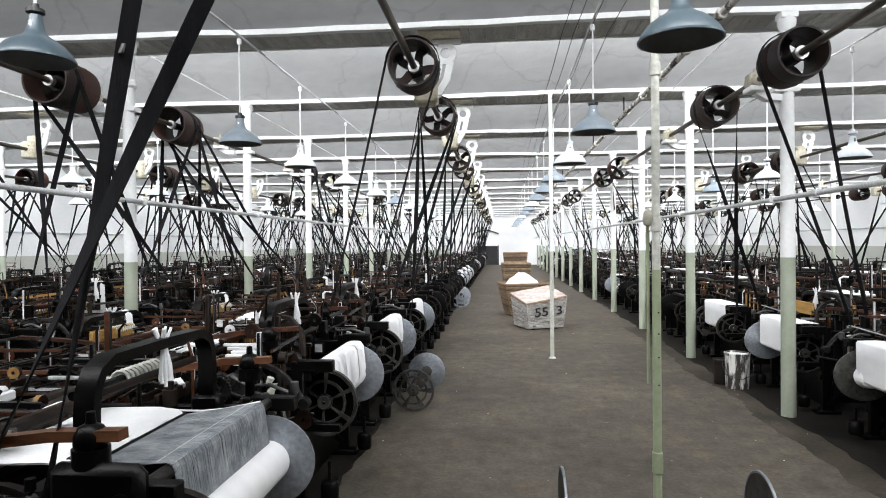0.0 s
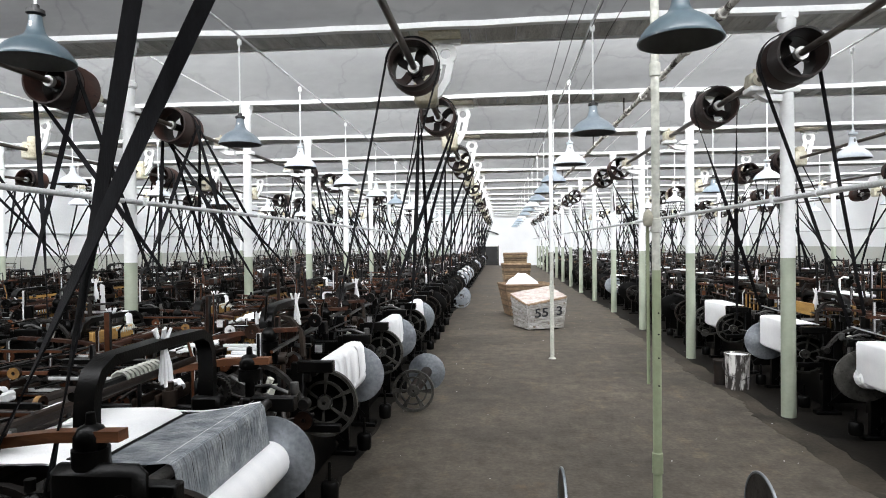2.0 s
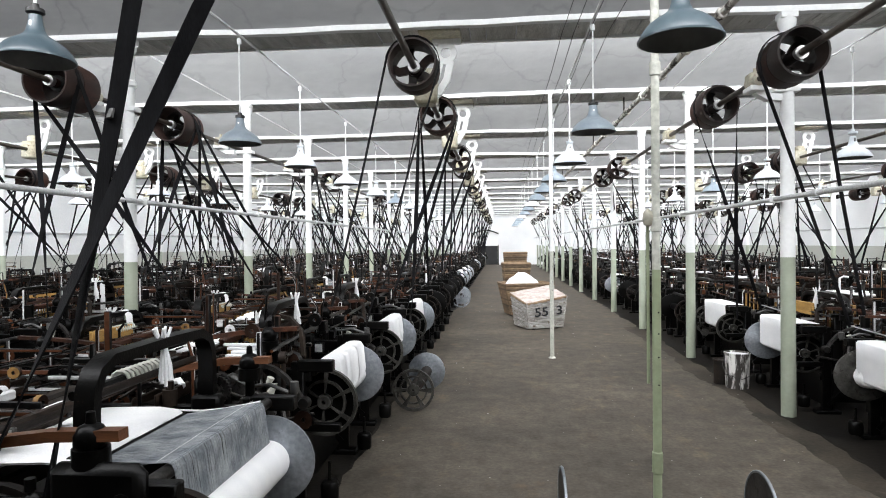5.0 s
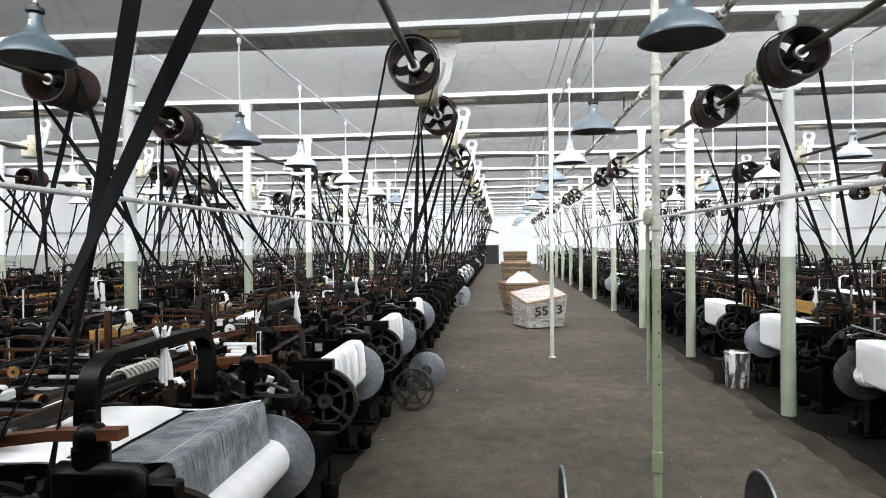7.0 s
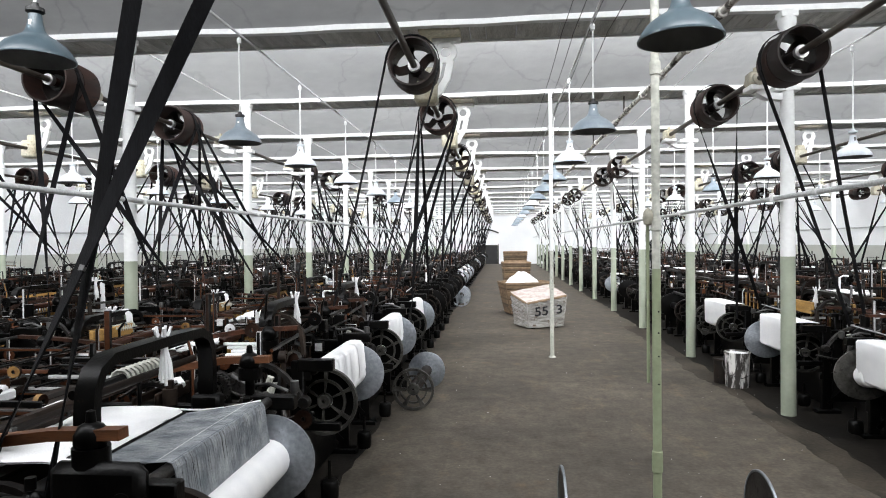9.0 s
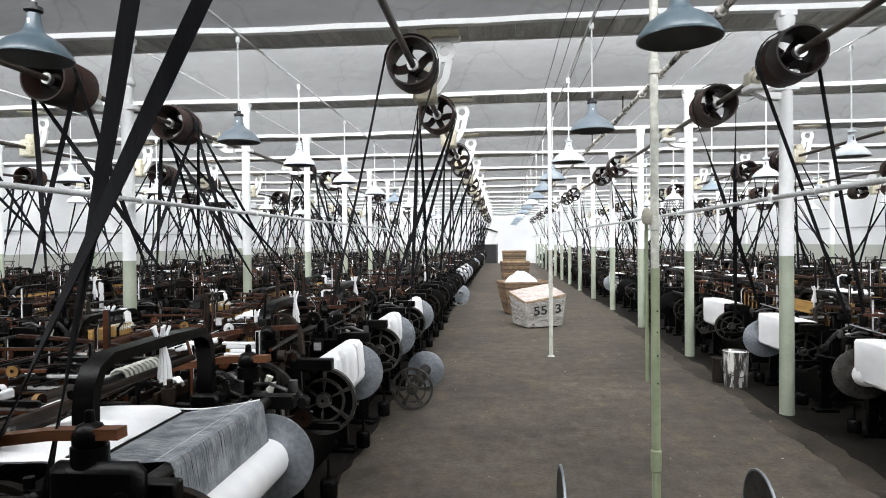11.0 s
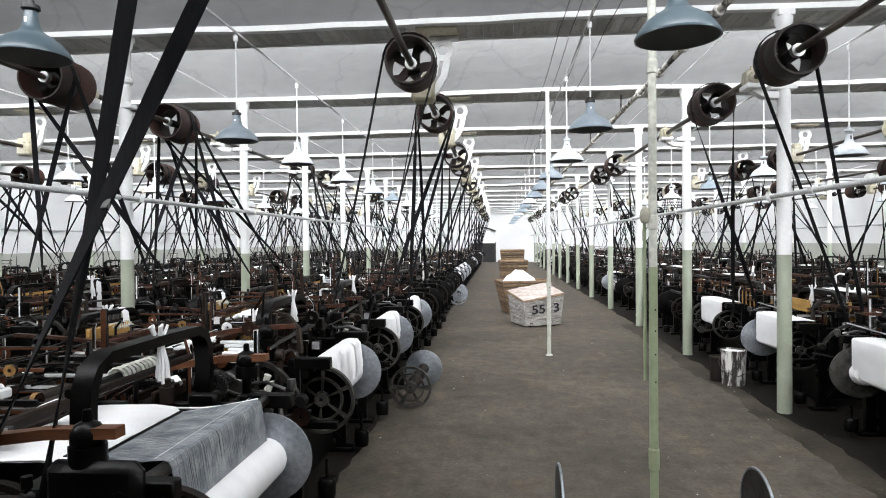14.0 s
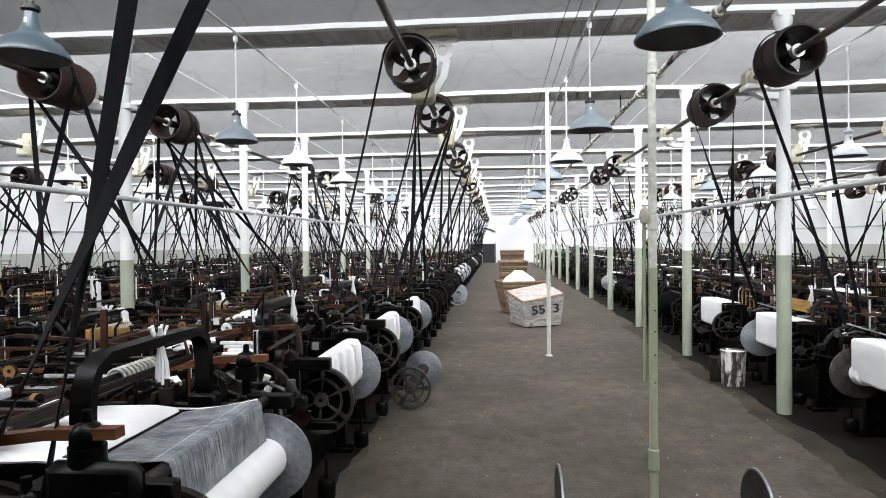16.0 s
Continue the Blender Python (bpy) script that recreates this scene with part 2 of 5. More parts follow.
# worn speckle, rusty blotches and scuffs in the concrete
_n, _l = FLOOR.node_tree.nodes, FLOOR.node_tree.links
_tc = _n.new("ShaderNodeTexCoord")
_bs = _n["Principled BSDF"].inputs["Base Color"]
_src = _bs.links[0].from_socket
for _scale, _detail, _stretch, _lo, _hi, _p0, _p1, _tint in ((5.5, 9, (1, 1, 1), 0.62, 1.3, 0.3, 0.7, (1, 1, 1)), (2.6, 7, (1.0, 0.5, 1), 1.0, 1.3, 0.55, 0.7, (1.06, 0.98, 0.88)),
                                                              (3.0, 8, (3, 0.7, 1), 0.9, 1.08, 0.35, 0.62, (1, 1, 1)), (46, 3, (1, 1, 1), 1.0, 1.9, 0.66, 0.76, (1, 1, 1))):
    _mp, _no, _rp, _mx = _n.new("ShaderNodeMapping"), _n.new("ShaderNodeTexNoise"), _n.new("ShaderNodeValToRGB"), _n.new("ShaderNodeMix")
    _mp.inputs["Scale"].default_value = _stretch
    _mp.inputs["Location"].default_value = (_scale, _detail, 0)
    _no.inputs["Scale"].default_value, _no.inputs["Detail"].default_value, _no.inputs["Roughness"].default_value = _scale, _detail, 0.7
    _rp.color_ramp.elements[0].position, _rp.color_ramp.elements[1].position = _p0, _p1
    _rp.color_ramp.elements[0].color, _rp.color_ramp.elements[1].color = (_lo, _lo, _lo, 1), (_hi * _tint[0], _hi * _tint[1], _hi * _tint[2], 1)
    _mx.data_type, _mx.blend_type = "RGBA", "MULTIPLY"
    _mx.inputs[0].default_value = 1.0
    _l.new(_tc.outputs["Object"], _mp.inputs[0])
    _l.new(_mp.outputs[0], _no.inputs[0])
    _l.new(_no.outputs[0], _rp.inputs[0])
    _l.new(_src, _mx.inputs[6])
    _l.new(_rp.outputs[0], _mx.inputs[7])
    _src = _mx.outputs[2]
_l.new(_src, _bs)
# small fittings: each piece is of its own stuff, iron, rust, worn steel, wood or cotton
FITTINGS = material("mixed_small_fittings", (0.5, 0.5, 0.5), (1.0, 1.0, 1.0), 9, 0.28, 0.0, 0.4, 60, vary=0.5, spec=0.2)
_n, _l = FITTINGS.node_tree.nodes, FITTINGS.node_tree.links
_ge, _rp, _mx = _n.new("ShaderNodeNewGeometry"), _n.new("ShaderNodeValToRGB"), _n.new("ShaderNodeMix")
_rp.color_ramp.interpolation = "CONSTANT"
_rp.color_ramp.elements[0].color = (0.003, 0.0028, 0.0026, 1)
_rp.color_ramp.elements[1].position, _rp.color_ramp.elements[1].color = 0.50, (0.10, 0.097, 0.092, 1)
for _p, _c in ((0.60, (0.036, 0.018, 0.012, 1)), (0.75, (0.125, 0.046, 0.021, 1)), (0.84, (0.006, 0.0055, 0.005, 1)), (0.912, (0.34, 0.19, 0.065, 1)), (0.926, (0.86, 0.86, 0.86, 1))):
    _e = _rp.color_ramp.elements.new(_p)
    _e.color = _c
_mx.data_type, _mx.blend_type = "RGBA", "MULTIPLY"
_mx.inputs[0].default_value = 1.0
_bs = _n["Principled BSDF"].inputs["Base Color"]
_l.new(_ge.outputs["Random Per Island"], _rp.inputs[0])
_l.new(_bs.links[0].from_socket, _mx.inputs[6])
_l.new(_rp.outputs[0], _mx.inputs[7])
_l.new(_mx.outputs[2], _bs)
GLASS = bpy.data.materials.new("window_glass")
GLASS.use_nodes = True
GLASS.node_tree.nodes["Principled BSDF"].inputs["Transmission Weight"].default_value = 1.0
GLASS.node_tree.nodes["Principled BSDF"].inputs["Roughness"].default_value = 0.25


# ---- mesh helpers ----
class Geo:
    """Collects vertices and faces of one part."""

    def __init__(self):
        self.v, self.f = [], []

    def add(self, vs, fs):
        o = len(self.v)
        self.v += [tuple(p) for p in vs]
        self.f += [tuple(i + o for i in q) for q in fs]
        return self

    def box(self, a, b, c=0.006):
        """A box from corner a to corner b with its edges taken off by c."""
        lo, hi = [min(p, q) for p, q in zip(a, b)], [max(p, q) for p, q in zip(a, b)]
        c = min(c, *[(h - l) * 0.4 for l, h in zip(lo, hi)])
        vs, ix = [], {}
        for s in [(i, j, k) for i in (0, 1) for j in (0, 1) for k in (0, 1)]:
            for ax in range(3):
                p = [hi[n] if s[n] else lo[n] for n in range(3)]
                for n in range(3):
                    if n != ax:
                        p[n] += -c if s[n] else c
                ix[s, ax] = len(vs)
                vs.append(p)
        fs = []
        for ax in range(3):
            u, w = (ax + 1) % 3, (ax + 2) % 3
            for side in (0, 1):
                q = []
                for du, dw in ((0, 0), (1, 0), (1, 1), (0, 1)):
                    s = [0, 0, 0]
                    s[ax], s[u], s[w] = side, du, dw
                    q.append(ix[tuple(s), ax])
                fs.append(q if side else q[::-1])
            for du in (0, 1):
                for dw in (0, 1):
                    s0, s1 = [0, 0, 0], [0, 0, 0]
                    s0[u] = s1[u] = du
                    s0[w] = s1[w] = dw
                    s1[ax] = 1
                    s0, s1 = tuple(s0), tuple(s1)
                    q = [ix[s0, u], ix[s1, u], ix[s1, w], ix[s0, w]]
                    fs.append(q if du != dw else q[::-1])
        for s in [(i, j, k) for i in (0, 1) for j in (0, 1) for k in (0, 1)]:
            q = [ix[s, 0], ix[s, 1], ix[s, 2]]
            fs.append(q if sum(s) % 2 else q[::-1])
        return self.add(vs, fs)

    def cyl(self, a, b, r, n=12, r2=None, caps=True):
        a, b = Vector(a), Vector(b)
        r2 = r if r2 is None else r2
        d = (b - a).normalized()
        u = d.orthogonal().normalized()
        w = d.cross(u)
        vs = [p + (u * math.cos(2 * math.pi * i / n) + w * math.sin(2 * math.pi * i / n)) * q for p, q in ((a, r), (b, r2)) for i in range(n)]
        fs = [(i, (i + 1) % n, n + (i + 1) % n, n + i) for i in range(n)]
        if caps:
            fs += [tuple(range(n))[::-1], tuple(range(n, 2 * n))]
        return self.add(vs, fs)

    def turn(self, profile, centre, axis=2, n=24, close=False):
        """A profile of (radius, along) pairs turned round an axis through centre."""
        vs, m = [], len(profile)
        for i in range(n):
            a = 2 * math.pi * i / n
            for r, h in profile:
                p = [0, 0, 0]
                p[axis] = h
                p[(axis + 1) % 3], p[(axis + 2) % 3] = r * math.cos(a), r * math.sin(a)
                vs.append([p[k] + centre[k] for k in range(3)])
        fs = []
        for i in range(n):
            j = (i + 1) % n
            for k in range(m if close else m - 1):
                l = (k + 1) % m
                fs.append((i * m + k, j * m + k, j * m + l, i * m + l))
        return self.add(vs, fs)

    def ring(self, centre, axis, r0, r1, w, n=24):
        return self.turn([(r0, -w / 2), (r1, -w / 2), (r1, w / 2), (r0, w / 2)], centre, axis, n, True)

    def plate(self, nu, nv, filled, point, wrap=False):
        """One solid piece out of the filled cells of a grid; point(i, j, side) gives its corners on both faces."""
        ix, vs, fs = {}, [], []
        def at(i, j, side):
            key = (i % nu if wrap else i, j, side)
            if key not in ix:
                ix[key] = len(vs)
                vs.append(point(*key))
            return ix[key]
        def has(i, j):
            return 0 <= j < nv and (wrap or 0 <= i < nu) and filled(i % nu, j)
        for i in range(nu):
            for j in range(nv):
                if not has(i, j):
                    continue
                ring = ((i, j), (i + 1, j), (i + 1, j + 1), (i, j + 1))
                fs += [tuple(at(*c, 0) for c in ring), tuple(at(*c, 1) for c in ring[::-1])]
                for k, (a, b) in enumerate(((i, j - 1), (i + 1, j), (i, j + 1), (i - 1, j))):
                    if not has(a, b):
                        p, q = ring[k], ring[(k + 1) % 4]
                        fs.append((at(*p, 0), at(*p, 1), at(*q, 1), at(*q, 0)))
        return self.add(vs, fs)

    def tube(self, pts, r, n=8, flat=None, side=None):
        """A round rod along points; with flat a bar of 2r by 2flat, whose wide side lies along `side`."""
        pts = [Vector(p) for p in pts]
        vs = []
        prev = None
        for i, p in enumerate(pts):
            d = (pts[min(i + 1, len(pts) - 1)] - pts[max(i - 1, 0)]).normalized()
            if side is not None:
                u = Vector(side)
                u = (u - d * u.dot(d)).normalized()
            else:
                u = d.orthogonal().normalized() if prev is None else (prev - d * prev.dot(d)).normalized()
            prev = u
            w = d.cross(u)
            if flat is None:
                vs += [p + (u * math.cos(2 * math.pi * k / n) + w * math.sin(2 * math.pi * k / n)) * r for k in range(n)]
            else:
                vs += [p + u * flat * a + w * r * b for a, b in ((1, 1), (-1, 1), (-1, -1), (1, -1))]
        if flat is not None:
            n = 4
        m = len(pts)
        fs = [(i * n + k, i * n + (k + 1) % n, (i + 1) * n + (k + 1) % n, (i + 1) * n + k) for i in range(m - 1) for k in range(n)]
        fs += [tuple(range(n))[::-1], tuple(range((m - 1) * n, m * n))]
        return self.add(vs, fs)

    def mesh(self, name, mat, smooth=40):
        me = bpy.data.meshes.new(name)
        me.from_pydata(self.v, [], self.f)
        bm = bmesh.new()
        bm.from_mesh(me)
        bmesh.ops.recalc_face_normals(bm, faces=bm.faces)
        bm.to_mesh(me)
        bm.free()
        me.materials.append(mat)
        if smooth:
            me.polygons.foreach_set("use_smooth", [True] * len(me.polygons))
            me.set_sharp_from_angle(angle=radians(smooth))
        return me


def part(name, geo, mat, parent=None, label="", smooth=40):
    """One mesh object, under a thing or a part."""
    ob = new(name, geo.mesh(name, mat, smooth))
    if parent is not None:
        ob.parent = parent
    return tagged(ob, label)


def thing(name, label, category, group="", at=None, kind=""):
    e = new(name)
    e.empty_display_size = 0.1
    if at is not None:
        e.matrix_basis = at
    return tagged(e, label, category, group, kind)


def structure(name, geo, mat, label, category, smooth=0):
    return tagged(part(name, geo, mat, None, "", smooth), label, category, "", "structure")


def wheel(r, w, hub, spokes, y=0.0, rim=0.03, turn0=0.0, n=28, bar=0.016, centre=(0, 0, 0), rings=()):
    """A spoked wheel round the y axis."""
    c = (centre[0], centre[1] + y, centre[2])
    radii = [(0.012, 0.65, True), (hub, 0.65, True), (hub + 0.006, 0.3, False)]
    for q in sorted(rings):
        radii += [(q - 0.008, 0.3, True), (q + 0.008, 0.3, False)]
    radii += [(r - rim - 0.004, 0.3, True), (r - rim, 0.5, True), (r, 0.5, False)]
    step, half = 2 * math.pi / spokes, bar / r * 1.5
    angles = [turn0 + i * step + f for i in range(spokes) for f in (-half, half) + tuple(half + (step - 2 * half) * q / (n // spokes) for q in range(1, n // spokes))]
    per = len(angles) // spokes
    def filled(i, j):
        return radii[j][2] or i % per == 0
    def point(i, j, side):
        q, k, _ = radii[j]
        return (c[0] + math.cos(angles[i]) * q, c[1] + (k if side else -k) * w, c[2] + math.sin(angles[i]) * q)
    return Geo().plate(len(angles), len(radii) - 1, filled, point, True)


# ---- the shed ----
g = Geo().box((WX0 - 0.4, WY0 - 0.4, -0.3), (WX1 + 0.4, WY1 + 0.4, 0.0), 0)
structure("floor", g, FLOOR, "worn oily brown concrete floor with dark stains", "floor")
# oily strips under the looms, with the looms' shade painted in as black
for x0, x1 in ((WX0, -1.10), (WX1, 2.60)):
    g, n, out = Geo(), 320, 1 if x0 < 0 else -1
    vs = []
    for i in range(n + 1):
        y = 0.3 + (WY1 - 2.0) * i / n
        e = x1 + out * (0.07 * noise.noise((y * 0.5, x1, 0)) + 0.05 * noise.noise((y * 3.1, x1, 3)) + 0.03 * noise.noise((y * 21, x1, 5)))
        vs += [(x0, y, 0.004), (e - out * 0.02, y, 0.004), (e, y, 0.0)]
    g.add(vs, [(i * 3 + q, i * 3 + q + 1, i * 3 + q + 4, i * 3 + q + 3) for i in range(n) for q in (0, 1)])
    structure("oil_soaked_floor", g, FLOOR_OIL_SHADE, "oily floor strip, blackened for the shade under the looms", "floor")
# stained margin whose mid-dark colour carries the soft shade beside the right looms
g, n = Geo(), 320
vs = []
for i in range(n + 1):
    y = 0.3 + 12.0 * i / n
    e = 2.36 + 0.11 * noise.noise((y * 0.8, 3, 7)) + 0.04 * noise.noise((y * 3.7, 5, 3)) + 0.03 * noise.noise((y * 13, 2, 5))
    vs += [(3.4, y, 0.002), (e + 0.02, y, 0.002), (e, y, 0.0)]
g.add(vs, [(i * 3 + q, i * 3 + q + 1, i * 3 + q + 4, i * 3 + q + 3) for i in range(n) for q in (0, 1)])
structure("oil_stained_floor", g, FLOOR_HALF_SHADE, "stained concrete floor edge, darkened for soft shade beside the looms", "floor")
# walls: white above, pale green below, with a moulding
# the south wall is out of view, set close to cut light from behind
for nm, a, b in (("wall_west", (WX0 - 0.35, WY0), (WX0, WY1)), ("wall_east", (WX1, WY0), (WX1 + 0.35, WY1)),
                 ("wall_south", (WX0 - 0.35, WY0 - 0.35), (WX1 + 0.35, WY0))):
    w = structure(nm, Geo().box((*a, 1.40), (*b, 5.6), 0), WALLW, "white limewashed brick wall above a green dado", "wall")
    e = 0.004
    part("dado", Geo().box((a[0] - e, a[1] - e, 0), (b[0] + e, b[1] + e, 1.40), 0), WALLG, w, "pale green painted dado")
    part("moulding", Geo().box((a[0] - 0.03, a[1] - 0.03, 2.02), (b[0] + 0.03, b[1] + 0.03, 2.07), 0.01), PIPE, w, "thin grey rail along the wall")
# the far wall has the doorway in it
DX0, DX1 = -2.05, -0.15
g = Geo().box((WX0 - 0.35, WY1, 1.5), (DX0, WY1 + 0.35, 5.6), 0).box((DX1, WY1, 1.5), (WX1 + 0.35, WY1 + 0.35, 5.6), 0).box((DX0, WY1, 2.45), (DX1, WY1 + 0.35, 5.6), 0)
w = structure("wall_north", g, WALLW, "white end wall with an arched doorway", "wall")
part("dado", Geo().box((WX0, WY1 - 0.004, 0), (DX0, WY1 + 0.35, 1.5), 0).box((DX1, WY1 - 0.004, 0), (WX1, WY1 + 0.35, 1.5), 0), WALLW, w, "whitewashed lower wall")
arch = [(DX0 - 0.05 + (DX1 - DX0 + 0.1) * i / 12, WY1 - 0.03, 2.35 + 0.28 * math.sin(math.pi * i / 12)) for i in range(13)]
part("arch_moulding", Geo().tube(arch, 0.05, flat=0.04, side=(0, 1, 0)), DOORB, w, "dark arched moulding over the doorway")
part("fanlight", Geo().box((DX0, WY1 + 0.02, 1.45), (DX1, WY1 + 0.06, 2.44), 0.01), WHITE, w, "white boarded panel over the doors")
d = structure("door_1", Geo().box((DX0 + 0.02, WY1 + 0.01, 0.005), ((DX0 + DX1) / 2 - 0.01, WY1 + 0.07, 1.43), 0.01), DOORB, "black painted double door at the end of the aisle", "door")
part("door_leaf", Geo().box(((DX0 + DX1) / 2 + 0.01, WY1 + 0.01, 0.005), (DX1 - 0.02, WY1 + 0.07, 1.43), 0.01), DOORB, d)
part("door_frame", Geo().box((DX0 - 0.06, WY1 - 0.02, 0), (DX0, WY1 + 0.02, 1.5)).box((DX1, WY1 - 0.02, 0), (DX1 + 0.06, WY1 + 0.02, 1.5)), DOORB, d)

# saw-tooth ceiling: plaster slopes that come down to the gutters, glass on the far side of each gutter
gs, gg = Geo(), Geo()
for k in range(NB0, NB1 + 1):
    y = Y0 + k * BAY
    # slope from the ridge of the bay before to this gutter
    ya = y - BAY + 1.25
    gs.add([(x, yy, z) for x in (WX0, WX1) for yy, z in ((ya, RIDGE), (y, GUT + 0.065), (y, GUT + 0.20), (ya, RIDGE + 0.12))],
           [(0, 1, 5, 4), (1, 2, 6, 5), (2, 3, 7, 6), (3, 0, 4, 7), (0, 3, 2, 1), (4, 5, 6, 7)])
    if k < NB1:
        # glazing bars and glass behind the lamp of the bay
        for i in range(36):
            x = WX0 + 0.3 + i * (WX1 - WX0 - 0.6) / 35
            gg.tube([(x, y + 0.55, GUT + 0.2), (x, y + 1.25, RIDGE + 0.05)], 0.02, flat=0.03, side=(0, 1, 0))
ceiling = structure("ceiling", gs, PLASTER, "sloping whitewashed plaster ceiling of a saw-tooth roof", "ceiling")
structure("glazing_bars", gg, WHITE, "white glazing bars of the roof lights", "roof light")
# the roof lights' outer panes lean with the bars
gp = Geo()
for k in range(NB0, NB1):
    y = Y0 + k * BAY
    gp.add([(WX0, y + 0.52, GUT + 0.2), (WX1, y + 0.52, GUT + 0.2), (WX1, y + 1.22, RIDGE + 0.06), (WX0, y + 1.22, RIDGE + 0.06),
            (WX0, y + 0.51, GUT + 0.21), (WX1, y + 0.51, GUT + 0.21), (WX1, y + 1.21, RIDGE + 0.07), (WX0, y + 1.21, RIDGE + 0.07)],
           [(0, 1, 2, 3), (4, 7, 6, 5), (0, 4, 5, 1), (2, 6, 7, 3), (0, 3, 7, 4), (1, 5, 6, 2)])
ob = structure("roof_glass", gp, GLASS, "sloping panes of the north-facing roof lights", "roof light")
ob.visible_shadow = False

# gutter beams, one across each bay line, with a white edge and stained boards beneath
rnd = random.Random(4)
for k in range(NB0, NB1 + 1):
    y = Y0 + k * BAY
    wav = [0.012 * math.sin(i * 0.45 + k) + rnd.uniform(-0.007, 0.007) for i in range(56)]
    g = Geo()
    xs = [WX0 + (WX1 - WX0) * i / 55 for i in range(56)]
    vs = []
    for x, s in zip(xs, wav):
        vs += [(x, y - 0.03, GUT + 0.012 + s), (x, y + 0.05, GUT + 0.012 + s), (x, y + 0.05, GUT + 0.065 + s), (x, y - 0.03, GUT + 0.065 + s)]
    g.add(vs, [(i * 4 + q, i * 4 + (q + 1) % 4, i * 4 + 4 + (q + 1) % 4, i * 4 + 4 + q) for i in range(55) for q in range(4)])
    be = structure("gutter_beam", g, WHITE, "white painted edge of a roof gutter beam", "beam")
    part("gutter_side", Geo().box((WX0, y + 0.05, GUT + 0.03), (WX1, y + 0.07, GUT + 0.4), 0).box((WX0, y + 0.47, GUT), (WX1, y + 0.50, GUT + 0.3), 0), WHITE, be)
    if -1 < k < 2:
        x, i = WX0, 0
        while x < WX1 - 0.05:
            wd = rnd.choice((0.12, 0.16, 0.2, 0.3, 0.42))
            x2 = min(WX1, x + wd)
            dz = rnd.uniform(0, 0.012)
            if k < 0 or x < -8 or x > 8:
                x2 = min(WX1, x + 1.5)
            part("soffit_board", Geo().box((x + 0.003, y + 0.052, GUT + 0.012 + dz), (x2 - 0.003, y + 0.468, GUT + 0.03 + dz), 0.004), GUTTER, be)
            x = x2
    else:
        part("soffit_board", Geo().box((WX0, y + 0.052, GUT + 0.012), (WX1, y + 0.468, GUT + 0.03), 0), GUTTER, be)

# columns
COLX = (-10.15, -3.72, 2.64, 9.03)
def column():
    e = thing("column", "round cast-iron column, white above pale green", "column", "columns of the shed")
    part("lower_shaft", Geo().cyl((0, 0, 0), (0, 0, 1.467), 0.065, 20, 0.062), GREEN, e, "pale green lower half")
    part("upper_shaft", Geo().cyl((0, 0, 1.467), (0, 0, 3.3), 0.063, 20, 0.058), WHITE, e, "white upper half")
    part("capital", Geo().turn([(0.058, 3.22), (0.08, 3.24), (0.08, 3.28), (0.062, 3.30), (0.062, 3.56), (0.08, 3.60), (0.08, GUT - 0.03), (0, GUT - 0.03)], (0, 0, 0), 2, 20), WHITE, e)
    part("bracket_plate", Geo().box((-0.14, -0.06, 2.98), (0.10, 0.06, 3.03)).box((-0.075, -0.075, GUT - 0.05), (0.075, 0.075, GUT + 0.012)), WHITE, e)
    return e
c0 = column()
first = True
for x in COLX:
    for k in range(-1, NB1):
        m = pose(x, Y0 + k * BAY, 0)
        if first:
            c0.matrix_basis = m
            first = False
        else:
            copy_thing(c0, m)

# line shafts with their drums
PITCH = 1.87
SHAFTS = ((-10.52, 3.16, 5.7), (-7.33, 3.16, 5.6), (-4.12, 3.16, 5.42), (-0.73, 3.16, 5.30), (2.36, 3.09, 5.14), (5.55, 3.16, 5.3), (8.75, 3.16, 5.2), (11.95, 3.16, 5.2))
shafts = []
DRUMS = {}
drum_far = None
def drum(parent, y0, length, r, spokes, turn0, front=0.45):
    d = Geo()
    half = length / 2
    for a in (0, 1):
        ya, yb = y0 + a * half + 0.004, y0 + (a + 1) * half - 0.004
        d.turn([(r - 0.02, ya), (r - 0.004, ya), (r + 0.006, (ya + yb) / 2), (r - 0.004, yb), (r - 0.02, yb)], (0, 0, 0), 1, 30, True)
    ob = part("drum", d, DRUM, parent, "rust-brown belt drum")
    for yy in (y0 + length * 0.80,):
        sp = Geo()
        sp.ring((0, yy, 0), 1, 0.028, 0.062, 0.11, 16)
        for i in range(spokes):
            a = turn0 + 2 * math.pi * i / spokes
            pts = [(math.cos(a + b) * q, yy, math.sin(a + b) * q) for q, b in ((0.055, -0.15), (0.10, 0.1), (0.15, 0.12), (r - 0.008, -0.05))]
            sp.tube(pts, 0.02, flat=0.036, side=(-math.sin(a), 0, math.cos(a)))
        part("spider", sp, DRUM, ob)
    cl = Geo().ring((0, y0 + length * front, 0), 1, 0.028, 0.052, 0.05, 16)
    part("sleeve", Geo().ring((0, y0 + length * (front + 0.8) / 2, 0), 1, 0.027, 0.043, length * (0.8 - front), 14), DRUM, ob)
    part("collar", cl, STEEL, ob, "bright steel collar")
    return ob
